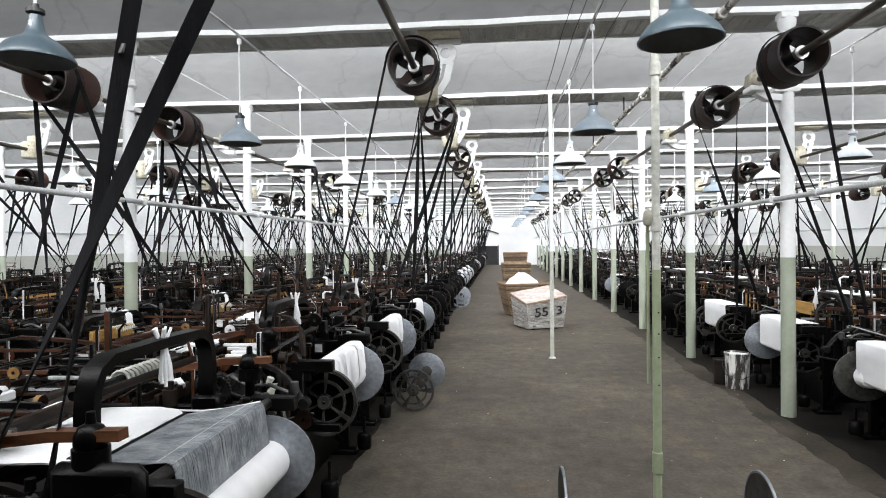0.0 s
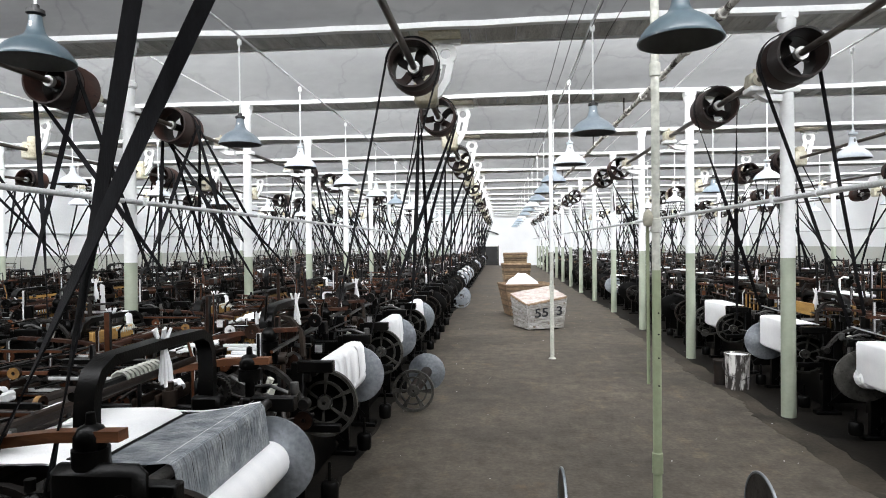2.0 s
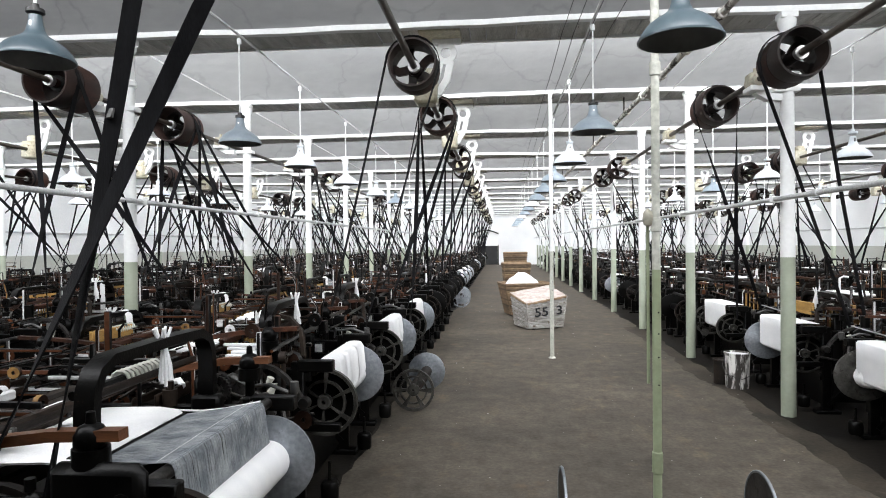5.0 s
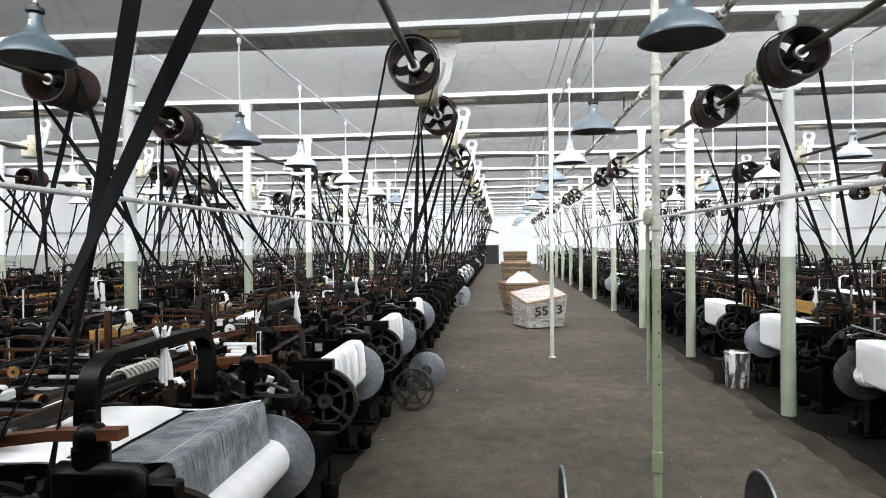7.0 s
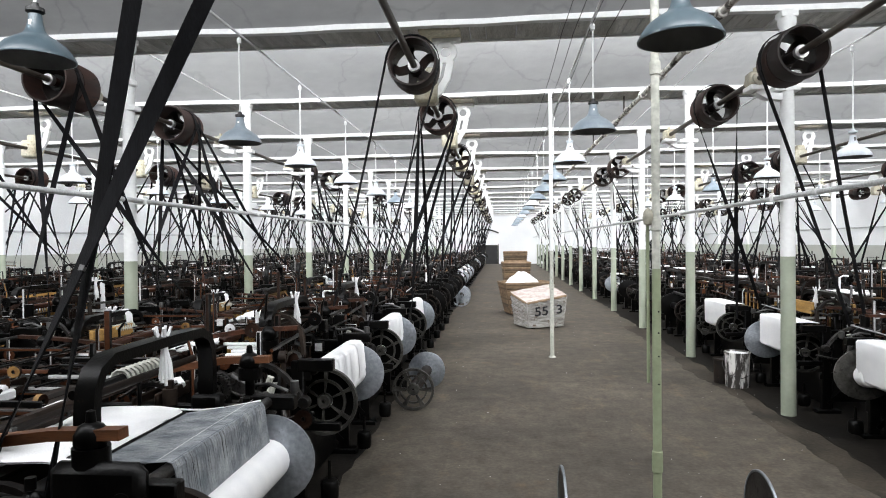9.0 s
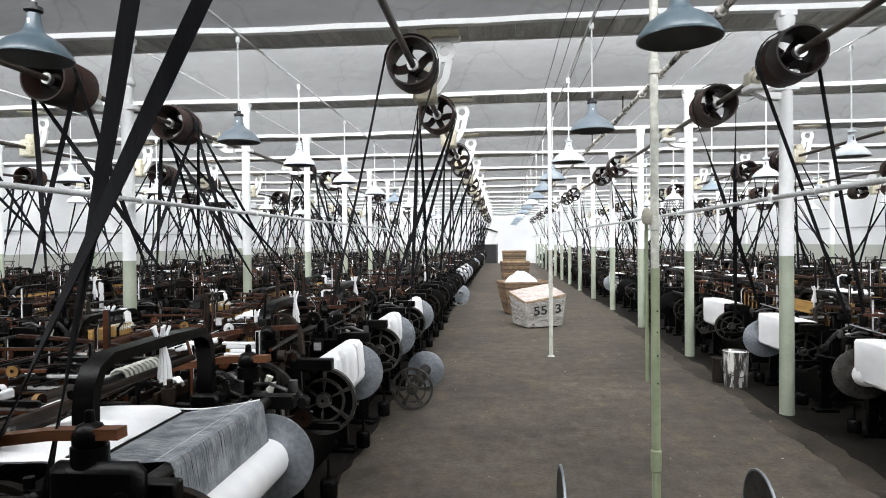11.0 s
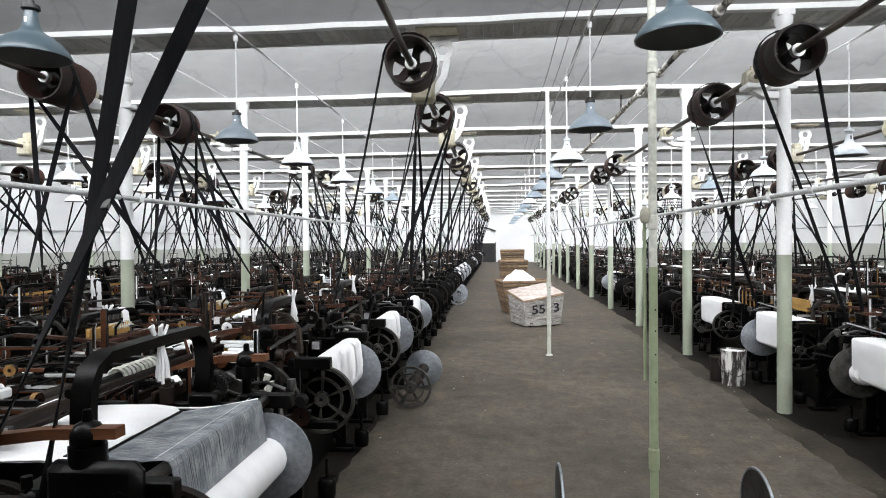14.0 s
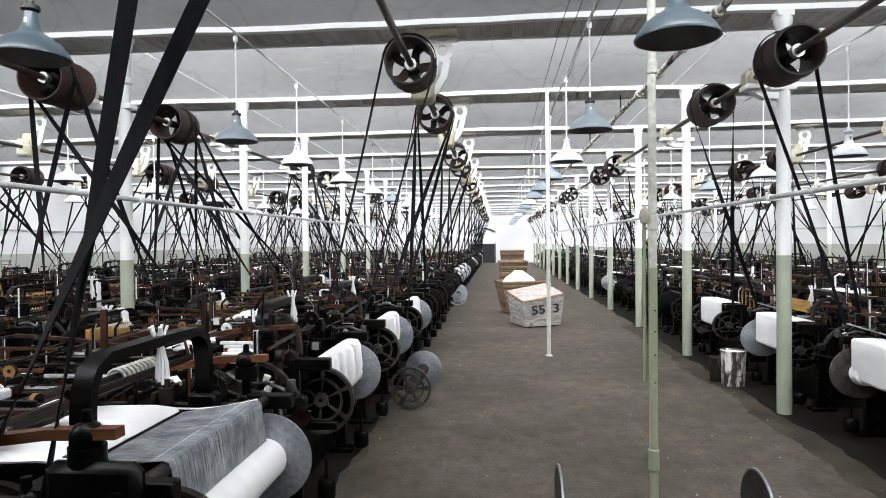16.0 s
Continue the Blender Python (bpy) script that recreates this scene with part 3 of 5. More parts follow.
for si, (sx, sz, yd) in enumerate(SHAFTS):
    e = thing("line_shaft", "long oily steel line shaft with rust-brown belt drums", "line shaft", "overhead line shafts", pose(sx, 0, sz))
    part("shaft", Geo().cyl((0, WY0 + 0.2, 0), (0, WY1 - 0.3, 0), 0.028, 12), SHAFT, e)
    k0 = -2
    proto = None
    for k in range(k0, 22):
        y = yd + k * PITCH + (0.3 if k % 2 and sx < 0 else 0)
        if y > WY1 - 3:
            break
        if k == -1 or (k % 4 > 1 if si != 3 else k > 1 and k % 3 == 2):
            continue
        DRUMS.setdefault(si, []).append(y)
        ln, r = (0.36 if si == 3 else 0.42 if si == 4 else 0.5, 0.212 if si == 3 else 0.205 if si == 4 else 0.225)
        if proto is None:
            proto = drum(e, 0, ln, r, 5, 0.3 + si, 0.45 if si == 3 else 0.15)
            proto.location = (0, y, 0)
        else:
            c = copy_thing(proto, pose(0, y, 0, 0, 37 * k % 72, 0))
            c.parent = e
    for k in range(0, NB1):
        part("coupling", Geo().ring((0, Y0 + k * BAY - 0.45, 0), 1, 0.027, 0.075, 0.10, 16), IRON, e) if k % 3 == 0 else None
    shafts.append(e)

# hangers that carry the shafts: plates with a ring under the gutters, or brackets on the columns
def hanger():
    e = thing("shaft_hanger", "white cast-iron hanger with an oil-stained cream bearing", "hanger", "shaft hangers")
    g = Geo()
    g.ring((0.20, 0.30, 0.385), 1, 0.052, 0.112, 0.04, 24)
    g.box((0.06, 0.28, 0.47), (0.36, 0.32, 0.53), 0.01)
    g.tube([(0.25, 0.30, 0.30), (0.21, 0.30, 0.12), (0.13, 0.28, -0.02), (0.0, 0.25, -0.11)], 0.024, flat=0.036, side=(1, 0, 0))
    g.tube([(0.14, 0.30, 0.30), (0.11, 0.30, 0.16), (0.04, 0.28, 0.10)], 0.022, flat=0.034, side=(1, 0, 0))
    part("hanger_plate", g, WHITE, e)
    part("mount", Geo().box((-0.05, 0.06, 0.53), (0.36, 0.46, 0.552), 0.005), CREAM, e, "stained yellow mounting board")
    g = Geo().cyl((0, 0.16, 0), (0, 0.44, 0), 0.085, 16).box((-0.11, 0.15, -0.14), (0.12, 0.38, 0.13), 0.03).box((-0.04, 0.2, 0.1), (0.10, 0.34, 0.22), 0.02).cyl((0, 0.26, 0.08), (0, 0.26, 0.14), 0.025, 10)
    part("bearing", g, CREAM, e, "oil-stained cream bearing block")
    return e
def bracket():
    e = thing("shaft_bracket", "cast-iron column bracket with a stained bearing", "bracket", "shaft brackets")
    part("arm", Geo().tube([(0.22, 0.0, -0.16), (0.1, 0, -0.15), (0.0, 0, -0.09)], 0.03, flat=0.05, side=(0, 1, 0)).box((-0.08, -0.1, -0.10), (0.08, 0.1, -0.05), 0.01), WHITE, e)
    part("bearing", Geo().cyl((0, -0.11, 0), (0, 0.11, 0), 0.06, 16).box((-0.075, -0.07, -0.07), (0.075, 0.07, 0.075), 0.02).cyl((0, 0, 0.07), (0, 0, 0.12), 0.02, 8), CREAM, e, "oil-stained cream bearing block")
    return e
h0, b0 = hanger(), bracket()
uh = ub = False
for sx, sz, yd in SHAFTS:
    near = min(COLX, key=lambda c: abs(c - sx))
    on_col = abs(near - sx) < 0.5
    for k in range(0, NB1):
        m = pose(sx, Y0 + k * BAY, sz)
        if on_col:
            if ub: copy_thing(b0, m)
            else: b0.matrix_basis, ub = m, True
        else:
            if uh: copy_thing(h0, m)
            else: h0.matrix_basis, uh = m, True
# ---- looms ----
# d: depth from the warp side, s: which way it runs in x; y: along the loom, 0 at the far beam flange
LOOM_LABELS = ("oily black cast-iron power loom with a white cotton warp", "black cast-iron loom with sparse grey threads over a white roll",
               "oily black cast-iron power loom with an empty iron beam")


def small_fittings(g, rh, P, Y, F, count, var, d0=0.14):
    """Rods, slats, pegs, wheels and brackets that crowd the top and the ends of a loom."""
    for q in range(count):
        d, y, z = rh.uniform(d0, 1.02), rh.uniform(Y - 0.2, F + 0.42), rh.uniform(0.80, 1.02) + (rh.random() < 0.3) * rh.uniform(0, 0.16)
        k = rh.random()
        if k < 0.22:
            l = rh.uniform(0.2, 0.6)
            d = max(d0, min(d, 1.08 - l))
            g.box(P(d, y, z), P(d + l, y + rh.uniform(0.012, 0.03), z + rh.uniform(0.012, 0.035)), 0.004)
        elif k < 0.42:
            l = rh.uniform(0.25, 0.9)
            y = min(y, F + 0.4 - l)
            g.tube([P(d, y, z), P(d + rh.uniform(-0.04, 0.04), y + l, z + rh.uniform(-0.04, 0.04))], rh.uniform(0.006, 0.013), 5)
        elif k < 0.58:
            h, d = rh.uniform(0.05, 0.2) + (rh.random() < 0.3) * rh.uniform(0.08, 0.26), max(d, 0.32)
            g.box(P(d, y, z - 0.15), P(d + rh.uniform(0.012, 0.035), y + rh.uniform(0.012, 0.035), z + h), 0.004)
        elif k < 0.72:
            g.ring(P(d, y, z), rh.choice((0, 1, 1, 1)), 0.012, rh.uniform(0.024, 0.05), rh.uniform(0.015, 0.04), 11)
        elif k < 0.86:
            h, d = rh.uniform(0.06, 0.2) + (rh.random() < 0.2) * rh.uniform(0.06, 0.22), max(d, 0.32)
            g.tube([P(d, y, z - 0.1), P(d, y, z + h * 0.6), P(d + rh.uniform(-0.05, 0.05), y, z + h), P(d + rh.uniform(-0.14, 0.14), y + rh.uniform(-0.05, 0.05), z + h * rh.uniform(0.6, 1.1))], rh.uniform(0.007, 0.014), 5)
        else:
            w = rh.uniform(0.02, 0.05)
            g.box(P(d, y, z - 0.04), P(d + w * rh.uniform(1, 2.5), y + w * rh.uniform(1, 2.5), z + w), 0.006)
    for q in range(count // 6):
        d, y, z = rh.uniform(0.0, 0.9), rh.uniform(Y - 0.2, F + 0.4), rh.uniform(0.25, 0.75)
        if rh.random() < 0.5:
            g.tube([P(d, y, z), P(d + rh.uniform(0.05, 0.3), y, z + rh.uniform(-0.2, 0.25))], 0.011, 5)
        else:
            g.ring(P(d, Y - 0.1 if rh.random() < 0.6 else F + 0.2, z), 1, 0.015, rh.uniform(0.04, 0.11), 0.03, 12)
    if var == 2:
        for d in (0.30, 0.52):
            g.box(P(d, -0.75, 0.85), P(d + 0.02, -0.73, 1.30), 0.003)
        for z in (1.12, 1.2, 1.28):
            g.tube([P(0.27, -0.74, z), P(0.58, -0.74, z + 0.004)], 0.009, 5)


def loom(s, level, sheet=0, zc=0.64, var=0, flange="zinc", name="power_loom"):
    """A cast-iron power loom. level 2: all parts; 1: the main parts; 0: far off."""
    e = thing(name, LOOM_LABELS[sheet], "loom", "power looms")
    Y, F = -1.0, 0.10       # planes of the two end frames
    def X(d): return s * d
    def P(d, y, z): return (s * d, y, z)
    def bx(g, d0, d1, y0, y1, z0, z1, c=0.006): return g.box((s * d0, y0, z0), (s * d1, y1, z1), c)
    # end frames, cast in one piece
    for yy in (Y, F):
        g = Geo()
        n = 2 if level else 1
        bx(g, 0.12, 0.20, yy - 0.025, yy + 0.025, 0, 0.92)
        bx(g, 0.92, 1.0, yy - 0.025, yy + 0.025, 0, 0.90)
        bx(g, 0.08, 1.04, yy - 0.02, yy + 0.02, 0.80, 0.88)
        bx(g, 0.10, 1.02, yy - 0.02, yy + 0.02, 0.36, 0.43)
        bx(g, 0.06, 0.28, yy - 0.05, yy + 0.05, 0, 0.04)
        bx(g, 0.86, 1.06, yy - 0.05, yy + 0.05, 0, 0.04)
        if level:
            g.tube([P(0.17, yy, 0.1), P(0.40, yy, 0.34), P(0.52, yy, 0.60), P(0.60, yy, 0.84)], 0.02, flat=0.035, side=(0, 1, 0))
            g.tube([P(0.95, yy, 0.1), P(0.78, yy, 0.36), P(0.74, yy, 0.6), P(0.78, yy, 0.84)], 0.02, flat=0.03, side=(0, 1, 0))
            g.ring(P(0.50, yy, 0.72), 1, 0.03, 0.08, 0.09, 14)
            g.ring(P(0.62, yy, 0.36), 1, 0.03, 0.075, 0.09, 14)
            bx(g, -0.06, 0.16, yy - 0.03, yy + 0.03, 0.86, 0.93)
            bx(g, -0.10, 0.14, yy - 0.02, yy + 0.02, 0.50, 0.55)
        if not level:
            # added plate blocks the gaps, so far looms look shaded underneath
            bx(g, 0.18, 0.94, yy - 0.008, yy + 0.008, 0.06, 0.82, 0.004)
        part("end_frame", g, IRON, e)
    # rails
    part("breast_beam", bx(Geo(), 1.0, 1.10, Y - 0.02, F + 0.02, 0.84, 0.93, 0.02), WOOD_DARK, e, "dark wooden breast beam")
    if level == 2: part("bottom_rail", bx(Geo(), 0.90, 0.98, Y, F, 0.14, 0.24), IRON, e)
    if level: part("back_rest", Geo().cyl(P(0.07, Y, 0.90 if sheet == 1 else 0.855), P(0.07, F, 0.90 if sheet == 1 else 0.855), 0.025, 10), IRON_WORN, e, "worn back rest roller")
    # warp beam with its flanges
    dc = 0.04
    rr = 0.10 if sheet == 1 else 0.078 if sheet == 0 else 0.06
    b = part("warp_beam", Geo().cyl(P(dc, -0.84, zc), P(dc, 0.0, zc), rr, 24), YARN if sheet < 2 else IRON, e, "roll of white warp yarn" if sheet < 2 else "empty iron warp beam")
    fr = 0.235 if s > 0 else 0.215
    g = Geo().turn([(0.02, -0.02), (0.05, -0.02), (0.10, -0.006), (fr - 0.02, -0.010), (fr, -0.004), (fr, 0.010), (fr - 0.02, 0.006), (0.05, 0.02), (0.02, 0.02)], P(dc, 0.012, zc), 1, 36 if level else 16, True)
    if flange == "spoked":
        g = wheel(fr, 0.03, 0.05, 7, 0.012, 0.025, 0.2, 32, 0.014, P(dc, 0, zc), (0.14,))
    part("beam_flange", g, {"zinc": ZINC, "dark": RIM, "spoked": RIM}[flange] if sheet < 2 else IRON, b,
         {"zinc": "dull zinc-grey beam flange", "dark": "dull dark iron beam flange", "spoked": "worn spoked beam wheel"}[flange] if sheet < 2 else "black iron beam flange")
    if flange == "dark":
        part("frayed_end", Geo().turn([(0.02, -0.13), (0.085, -0.12), (0.098, -0.09), (0.088, -0.06), (0.11, -0.035), (0.10, -0.012), (0.02, -0.006)], P(dc, 0, zc), 1, 20, True), COTTON, b, "frayed white yarn end", 80)
    g = wheel(0.21, 0.035, 0.04, 6, -0.86, 0.018, 0.4 + s, 36 if level else 12, 0.010 if level else 0.016, P(dc, 0, zc), (0.13,) if level else ())
    part("ruffle_wheel", g, RIM if level and sheet == 0 else IRON_RUST, b, "worn spoked beam wheel" if level and sheet == 0 else "rusty spoked beam wheel")
    if level:
        part("wheel_web", Geo().ring(P(dc, -0.842, zc), 1, 0.05, 0.19, 0.008, 24), IRON, b)
    # warp from the roll over the back rest to the healds
    if sheet == 1:
        # single threads, sparse enough to see through
        g = Geo()
        rnd = random.Random(9)
        for i in range(420):
            y = -0.84 + 0.80 * (i + rnd.uniform(-0.3, 0.3)) / 419
            w = rnd.choice((0.0005, 0.0006, 0.0008))
            y2, y3 = y + rnd.uniform(-0.007, 0.007), -0.84 + (y + 0.84) * 0.79 + rnd.uniform(-0.005, 0.005)
            sag = rnd.uniform(0, 0.003)
            g.tube([P(dc - 0.02, y, zc + 0.10), P(0.042, y2, 0.905), P(0.052, y2, 0.926), P(0.07, y2, 0.932), P(0.20, (y2 + y3) / 2, 0.925 - sag), P(0.36, y3, 0.915)], w, flat=w * 1.6, side=(0, 1, 0))
        o = part("warp_threads", g, WARP, e, "sparse grey warp threads", 0)
        tagged(o, kind="stuff")
        g = Geo()
        for dd, z in ((0.10, 0.934),):
            g.tube([P(dd, -0.85, z + 0.004), P(dd + 0.01, -0.5, z), P(dd, -0.03, z + 0.004)], 0.0007, 6)
        part("lease_cord", g, COTTON, e)
        # a thin veil of further threads
        m = 26
        ys = [-0.84 + 0.80 * i / m for i in range(m + 1)]
        path = [(0.051, 0.924), (0.058, 0.929), (0.07, 0.931), (0.20, 0.918), (0.36, 0.908)]
        vs = [P(d, -0.84 + (y + 0.84) * (1 - 0.21 * max(0, (d - 0.07) / 0.29)), z) for d, z in path for y in ys]
        part("warp_veil", Geo().add(vs, [(a * (m + 1) + i, a * (m + 1) + i + 1, (a + 1) * (m + 1) + i + 1, (a + 1) * (m + 1) + i) for a in range(4) for i in range(m)]), VEIL, e, "thin veil of grey warp threads", 0)
        # white cloth laid over the front half
        m = 14
        rows = [(0.34, 0.925), (0.36, 0.94), (0.45, 0.946), (0.56, 0.944), (0.66, 0.946), (0.72, 0.946), (0.76, 0.93), (0.775, 0.82), (0.77, 0.66)]
        vs = []
        for q, (d, z) in enumerate(rows):
            for i in range(m + 1):
                y = -0.92 + 0.71 * i / m
                vs.append(P(d + 0.02 * math.sin(i * 0.8 + q) * (q > 5), y, z + 0.006 * math.sin(i * 1.3 + q * 0.9)))
        n0 = len(vs)
        vs += [(x, y, z - 0.006) for x, y, z in vs]
        fs = []
        for a in range(len(rows) - 1):
            for i in range(m):
                q = (a * (m + 1) + i, a * (m + 1) + i + 1, (a + 1) * (m + 1) + i + 1, (a + 1) * (m + 1) + i)
                fs += [q, tuple(j + n0 for j in q[::-1])]
        part("cloth", Geo().add(vs, fs), COTTON, e, "white cotton cloth", 60)
        part("cloth_bar", Geo().cyl(P(0.338, -0.93, 0.921), P(0.338, -0.2, 0.921), 0.006, 8), IRON, e)
        part("selvedge", Geo().tube([P(0.36, -0.205, 0.935), P(0.28, -0.16, 0.922), P(0.20, -0.115, 0.920), P(0.12, -0.065, 0.927), P(0.06, -0.036, 0.936)], 0.005, 6), COTTON, e, "thick white selvedge cord")
    elif sheet == 0:
        m = 46 if level == 2 else 6
        path = [(dc - rr * 0.98, zc), (dc - rr * 0.9, zc + 0.05), (-0.015, 0.855), (0.008, 0.886), (0.04, 0.898), (0.07, 0.896), (0.10, 0.885)]
        if s > 0:
            path = [(dc - rr * 1.0, zc - 0.03), (dc - rr * 1.06, zc + 0.05), (-0.045, 0.80), (-0.05, 0.915), (-0.035, 0.932), (0.08, 0.936), (0.19, 0.93)]
            m = 12
        vs = []
        for q, (d, z) in enumerate(path):
            for i in range(m + 1):
                k = (0.012 * ((i * 7 // 46) % 2) + 0.0009 * (i % 7) if s < 0 else 0.004 * math.sin(i * 1.1 + q)) if q in (1, 2, 3) else 0
                vs.append(P(d - k, -0.83 + 0.80 * i / m, z + 0.5 * k))
        n0 = len(vs)
        vs += [(x + s * 0.006, y, z - 0.005) for x, y, z in vs]
        fs = []
        for a in range(len(path) - 1):
            for i in range(m):
                if s < 0 and level == 2 and a < 4 and i in (5, 10, 16, 21, 27, 33, 40):
                    continue
                q = (a * (m + 1) + i, a * (m + 1) + i + 1, (a + 1) * (m + 1) + i + 1, (a + 1) * (m + 1) + i)
                fs += [q, tuple(j + n0 for j in q[::-1])]
        part("warp_sheet", Geo().add(vs, fs), COTTON, e, "taut white cotton warp", 60)
    if sheet == 0 or sheet == 2 and (not level or level == 1 and var != 1):
        g = Geo()
        for d0, d1, z0, z1 in ((0.86, 1.04, 0.925, 0.955), (1.04, 1.112, 0.955, 0.94)):
            g.box(P(d0, -0.80 if sheet == 0 else -0.52, z0), P(d1, -0.1, z1 + 0.004), 0.01)
        part("cloth", g, COTTON, e, "woven white cloth on the breast beam")
    # arched top frame over the healds
    dA, far_end, up = (0.35, 0.08, 0.045) if sheet == 1 else (0.42, 0.0, 0.0)
    zt = 1.22
    drop = 0.0 if level == 2 else (0.02, 0.07, 0.12)[var]
    pts = [P(dA, Y + 0.16, 0.84), P(dA, Y + 0.16, 1.05), P(dA, Y + 0.17, 1.13), P(dA, Y + 0.20, 1.185), P(dA, Y + 0.27, zt), P(dA, Y + 0.6, zt + 0.005),
           P(dA, F - 0.25, zt), P(dA, F - 0.18, 1.185), P(dA, F - 0.15, 1.13), P(dA, F - 0.14, 1.05), P(dA, F - 0.14, 0.84)]
    pts = [(x, y + far_end * (y > -0.5), z + (up - drop) * (z > 0.9)) for x, y, z in pts]
    part("arch", Geo().tube(pts, 0.021, flat=0.036 if sheet == 1 else 0.04, side=(1, 0, 0)), IRON, e, "bent black iron arch")
    if level:
        if level == 2:
            for yy in (Y + 0.16, F - 0.14):
                part("arch_foot", bx(Geo(), dA - 0.07, dA + 0.07, yy - 0.04 + far_end * (yy > -0.5), yy + 0.04 + far_end * (yy > -0.5), 0.86, 0.95, 0.015), IRON, e)
        part("heald_roller", Geo().cyl(P(dA + 0.02, Y + 0.18, 1.14), P(dA + 0.02, F - 0.16, 1.14), 0.016, 10), WOOD_DARK, e)
    # healds: wooden staves
    if sheet != 1 and level:
        for i in range(4 if level == 2 else 2 if level else 1):
            d = 0.37 + 0.035 * i * (1 if level == 2 else 2)
            g = Geo()
            hy = [-0.86] + [-0.84 + 0.13 * (q // 2) + 0.006 * (q % 2) for q in range(14)] + [-0.04]
            hz = (0.74, 0.77, 1.06 - 0.01 * (i % 2), 1.10 - 0.01 * (i % 2))
            g.plate(15, 3, lambda a, b: b != 1 or a % 2 == 1, lambda a, b, side: P(d + 0.013 * side, hy[a], hz[b]))
            part("heald", g, WOOD_PALE if i == 1 and s > 0 else WOOD_DARK, e, "wooden heald stave")
    # sley with reed and shuttle boxes
    part("sley", bx(Geo(), 0.62, 0.72, Y - 0.26, F + 0.26, 0.80, 0.88, 0.012), WOOD_DARK if level else WOOD, e, "red-brown wooden sley")
    if level: part("reed_cap", bx(Geo(), 0.64, 0.69, -0.94, 0.06, 1.00, 1.05, 0.012), WOOD if sheet != 1 else WOOD_DARK, e, "polished wooden reed cap")
    if level and sheet != 1:
        g = Geo()
        for i in range(24):
            y = -0.86 + 0.036 * i
            bx(g, 0.66, 0.668, y, y + 0.012, 0.88, 1.0, 0)
        part("reed", g, WOOD_PALE if s > 0 or level == 2 else WOOD_DARK, e, "yellowed reed" if s > 0 or level == 2 else "dark wooden reed")
    if level:
        for y0, y1 in ((Y - 0.26, Y + 0.08), (F - 0.06, F + 0.26)):
            g = Geo()
            bx(g, 0.60, 0.62, y0, y1, 0.87, 0.94)
            bx(g, 0.72, 0.735, y0, y1, 0.87, 0.92)
            part("shuttle_box", g, WOOD_DARK, e, "worn wooden shuttle box")
    # crank, tappet shaft, gear wheels, pulleys
    if level: part("crank_shaft", Geo().cyl(P(0.50, Y - 0.20, 0.72), P(0.50, F + 0.16, 0.72), 0.022, 10), IRON_WORN, e)
    if level: part("driving_pulley", Geo().cyl(P(0.50, Y - 0.15, 0.72), P(0.50, Y - 0.07, 0.72), 0.15, 24).ring(P(0.50, Y - 0.20, 0.72), 1, 0.03, 0.15, 0.07, 24), IRON_WORN, e, "worn iron fast and loose pulleys")
    if level:
        part("crank_gear", wheel(0.13, 0.05, 0.04, 5, F + 0.10, 0.03, 0.2, 24, 0.014, P(0.50, 0, 0.72)), IRON, e)
        part("tappet_gear", wheel(0.25, 0.05, 0.05, 6, F + 0.10, 0.03, 0.2, 32, 0.018, P(0.62, 0, 0.36)), IRON, e)
        part("hand_wheel", wheel(0.21, 0.03, 0.04, 5, Y - 0.045, 0.024, 0.5, 28, 0.014, P(0.50, 0, 0.72)), IRON_RUST, e, "rusty iron hand wheel")
        # picking gear: upright spindles with long wooden sticks
        for yy, a, nm in ((Y - 0.04, 0.02, 0), (F + 0.08, -0.02, 1))[:2 if level == 2 and var == 0 and sheet != 2 else 1]:
            sd, sz = (0.20, 1.04) if sheet == 1 else (0.32, 1.05)
            part("picking_spindle", Geo().cyl(P(sd, yy, 0.30), P(sd, yy, 1.10), 0.024, 10).ring(P(sd, yy, 1.02), 2, 0.02, 0.055, 0.06, 14).turn([(0.0, 0.0), (0.034, 0.0), (0.05, 0.02), (0.05, 0.05), (0.036, 0.075), (0.016, 0.085), (0.013, 0.12), (0.0, 0.125)], P(sd, yy, sz), 2, 14), IRON, e)
            part("picking_stick", Geo().tube([P(q, yy + e0, z0 - (0.03 if sheet == 1 else 0)) for q, e0, z0 in ((0.09 if sheet == 1 else 0.14, -0.01, 1.125), (0.32, 0, 1.115), (0.55, a, 1.08 if sheet == 1 else 1.09), (0.86, a * 4, 1.0 if sheet == 1 else 1.03))], 0.017 if sheet == 1 else 0.013, flat=0.019 if sheet != 1 else 0.024, side=(0, 1, 0)), STICK if sheet == 1 else WOOD, e, "red-brown wooden picking stick")
        # weighting levers under the beam
        for yy in (-0.94, 0.05):
            part("weight", Geo().turn([(0.0, 0.06), (0.05, 0.06), (0.056, 0.08), (0.056, 0.16), (0.045, 0.18), (0.012, 0.185), (0.009, 0.30), (0.0, 0.30)], P(-0.01, yy, 0), 2, 14), IRON, e, "round cast-iron weight on a hook")
        # added black sheets fill the open frame and stand in for shade beneath
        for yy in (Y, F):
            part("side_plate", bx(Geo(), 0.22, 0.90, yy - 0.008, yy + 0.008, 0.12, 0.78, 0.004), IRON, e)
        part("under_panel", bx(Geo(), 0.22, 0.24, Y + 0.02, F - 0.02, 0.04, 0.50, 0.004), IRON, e)
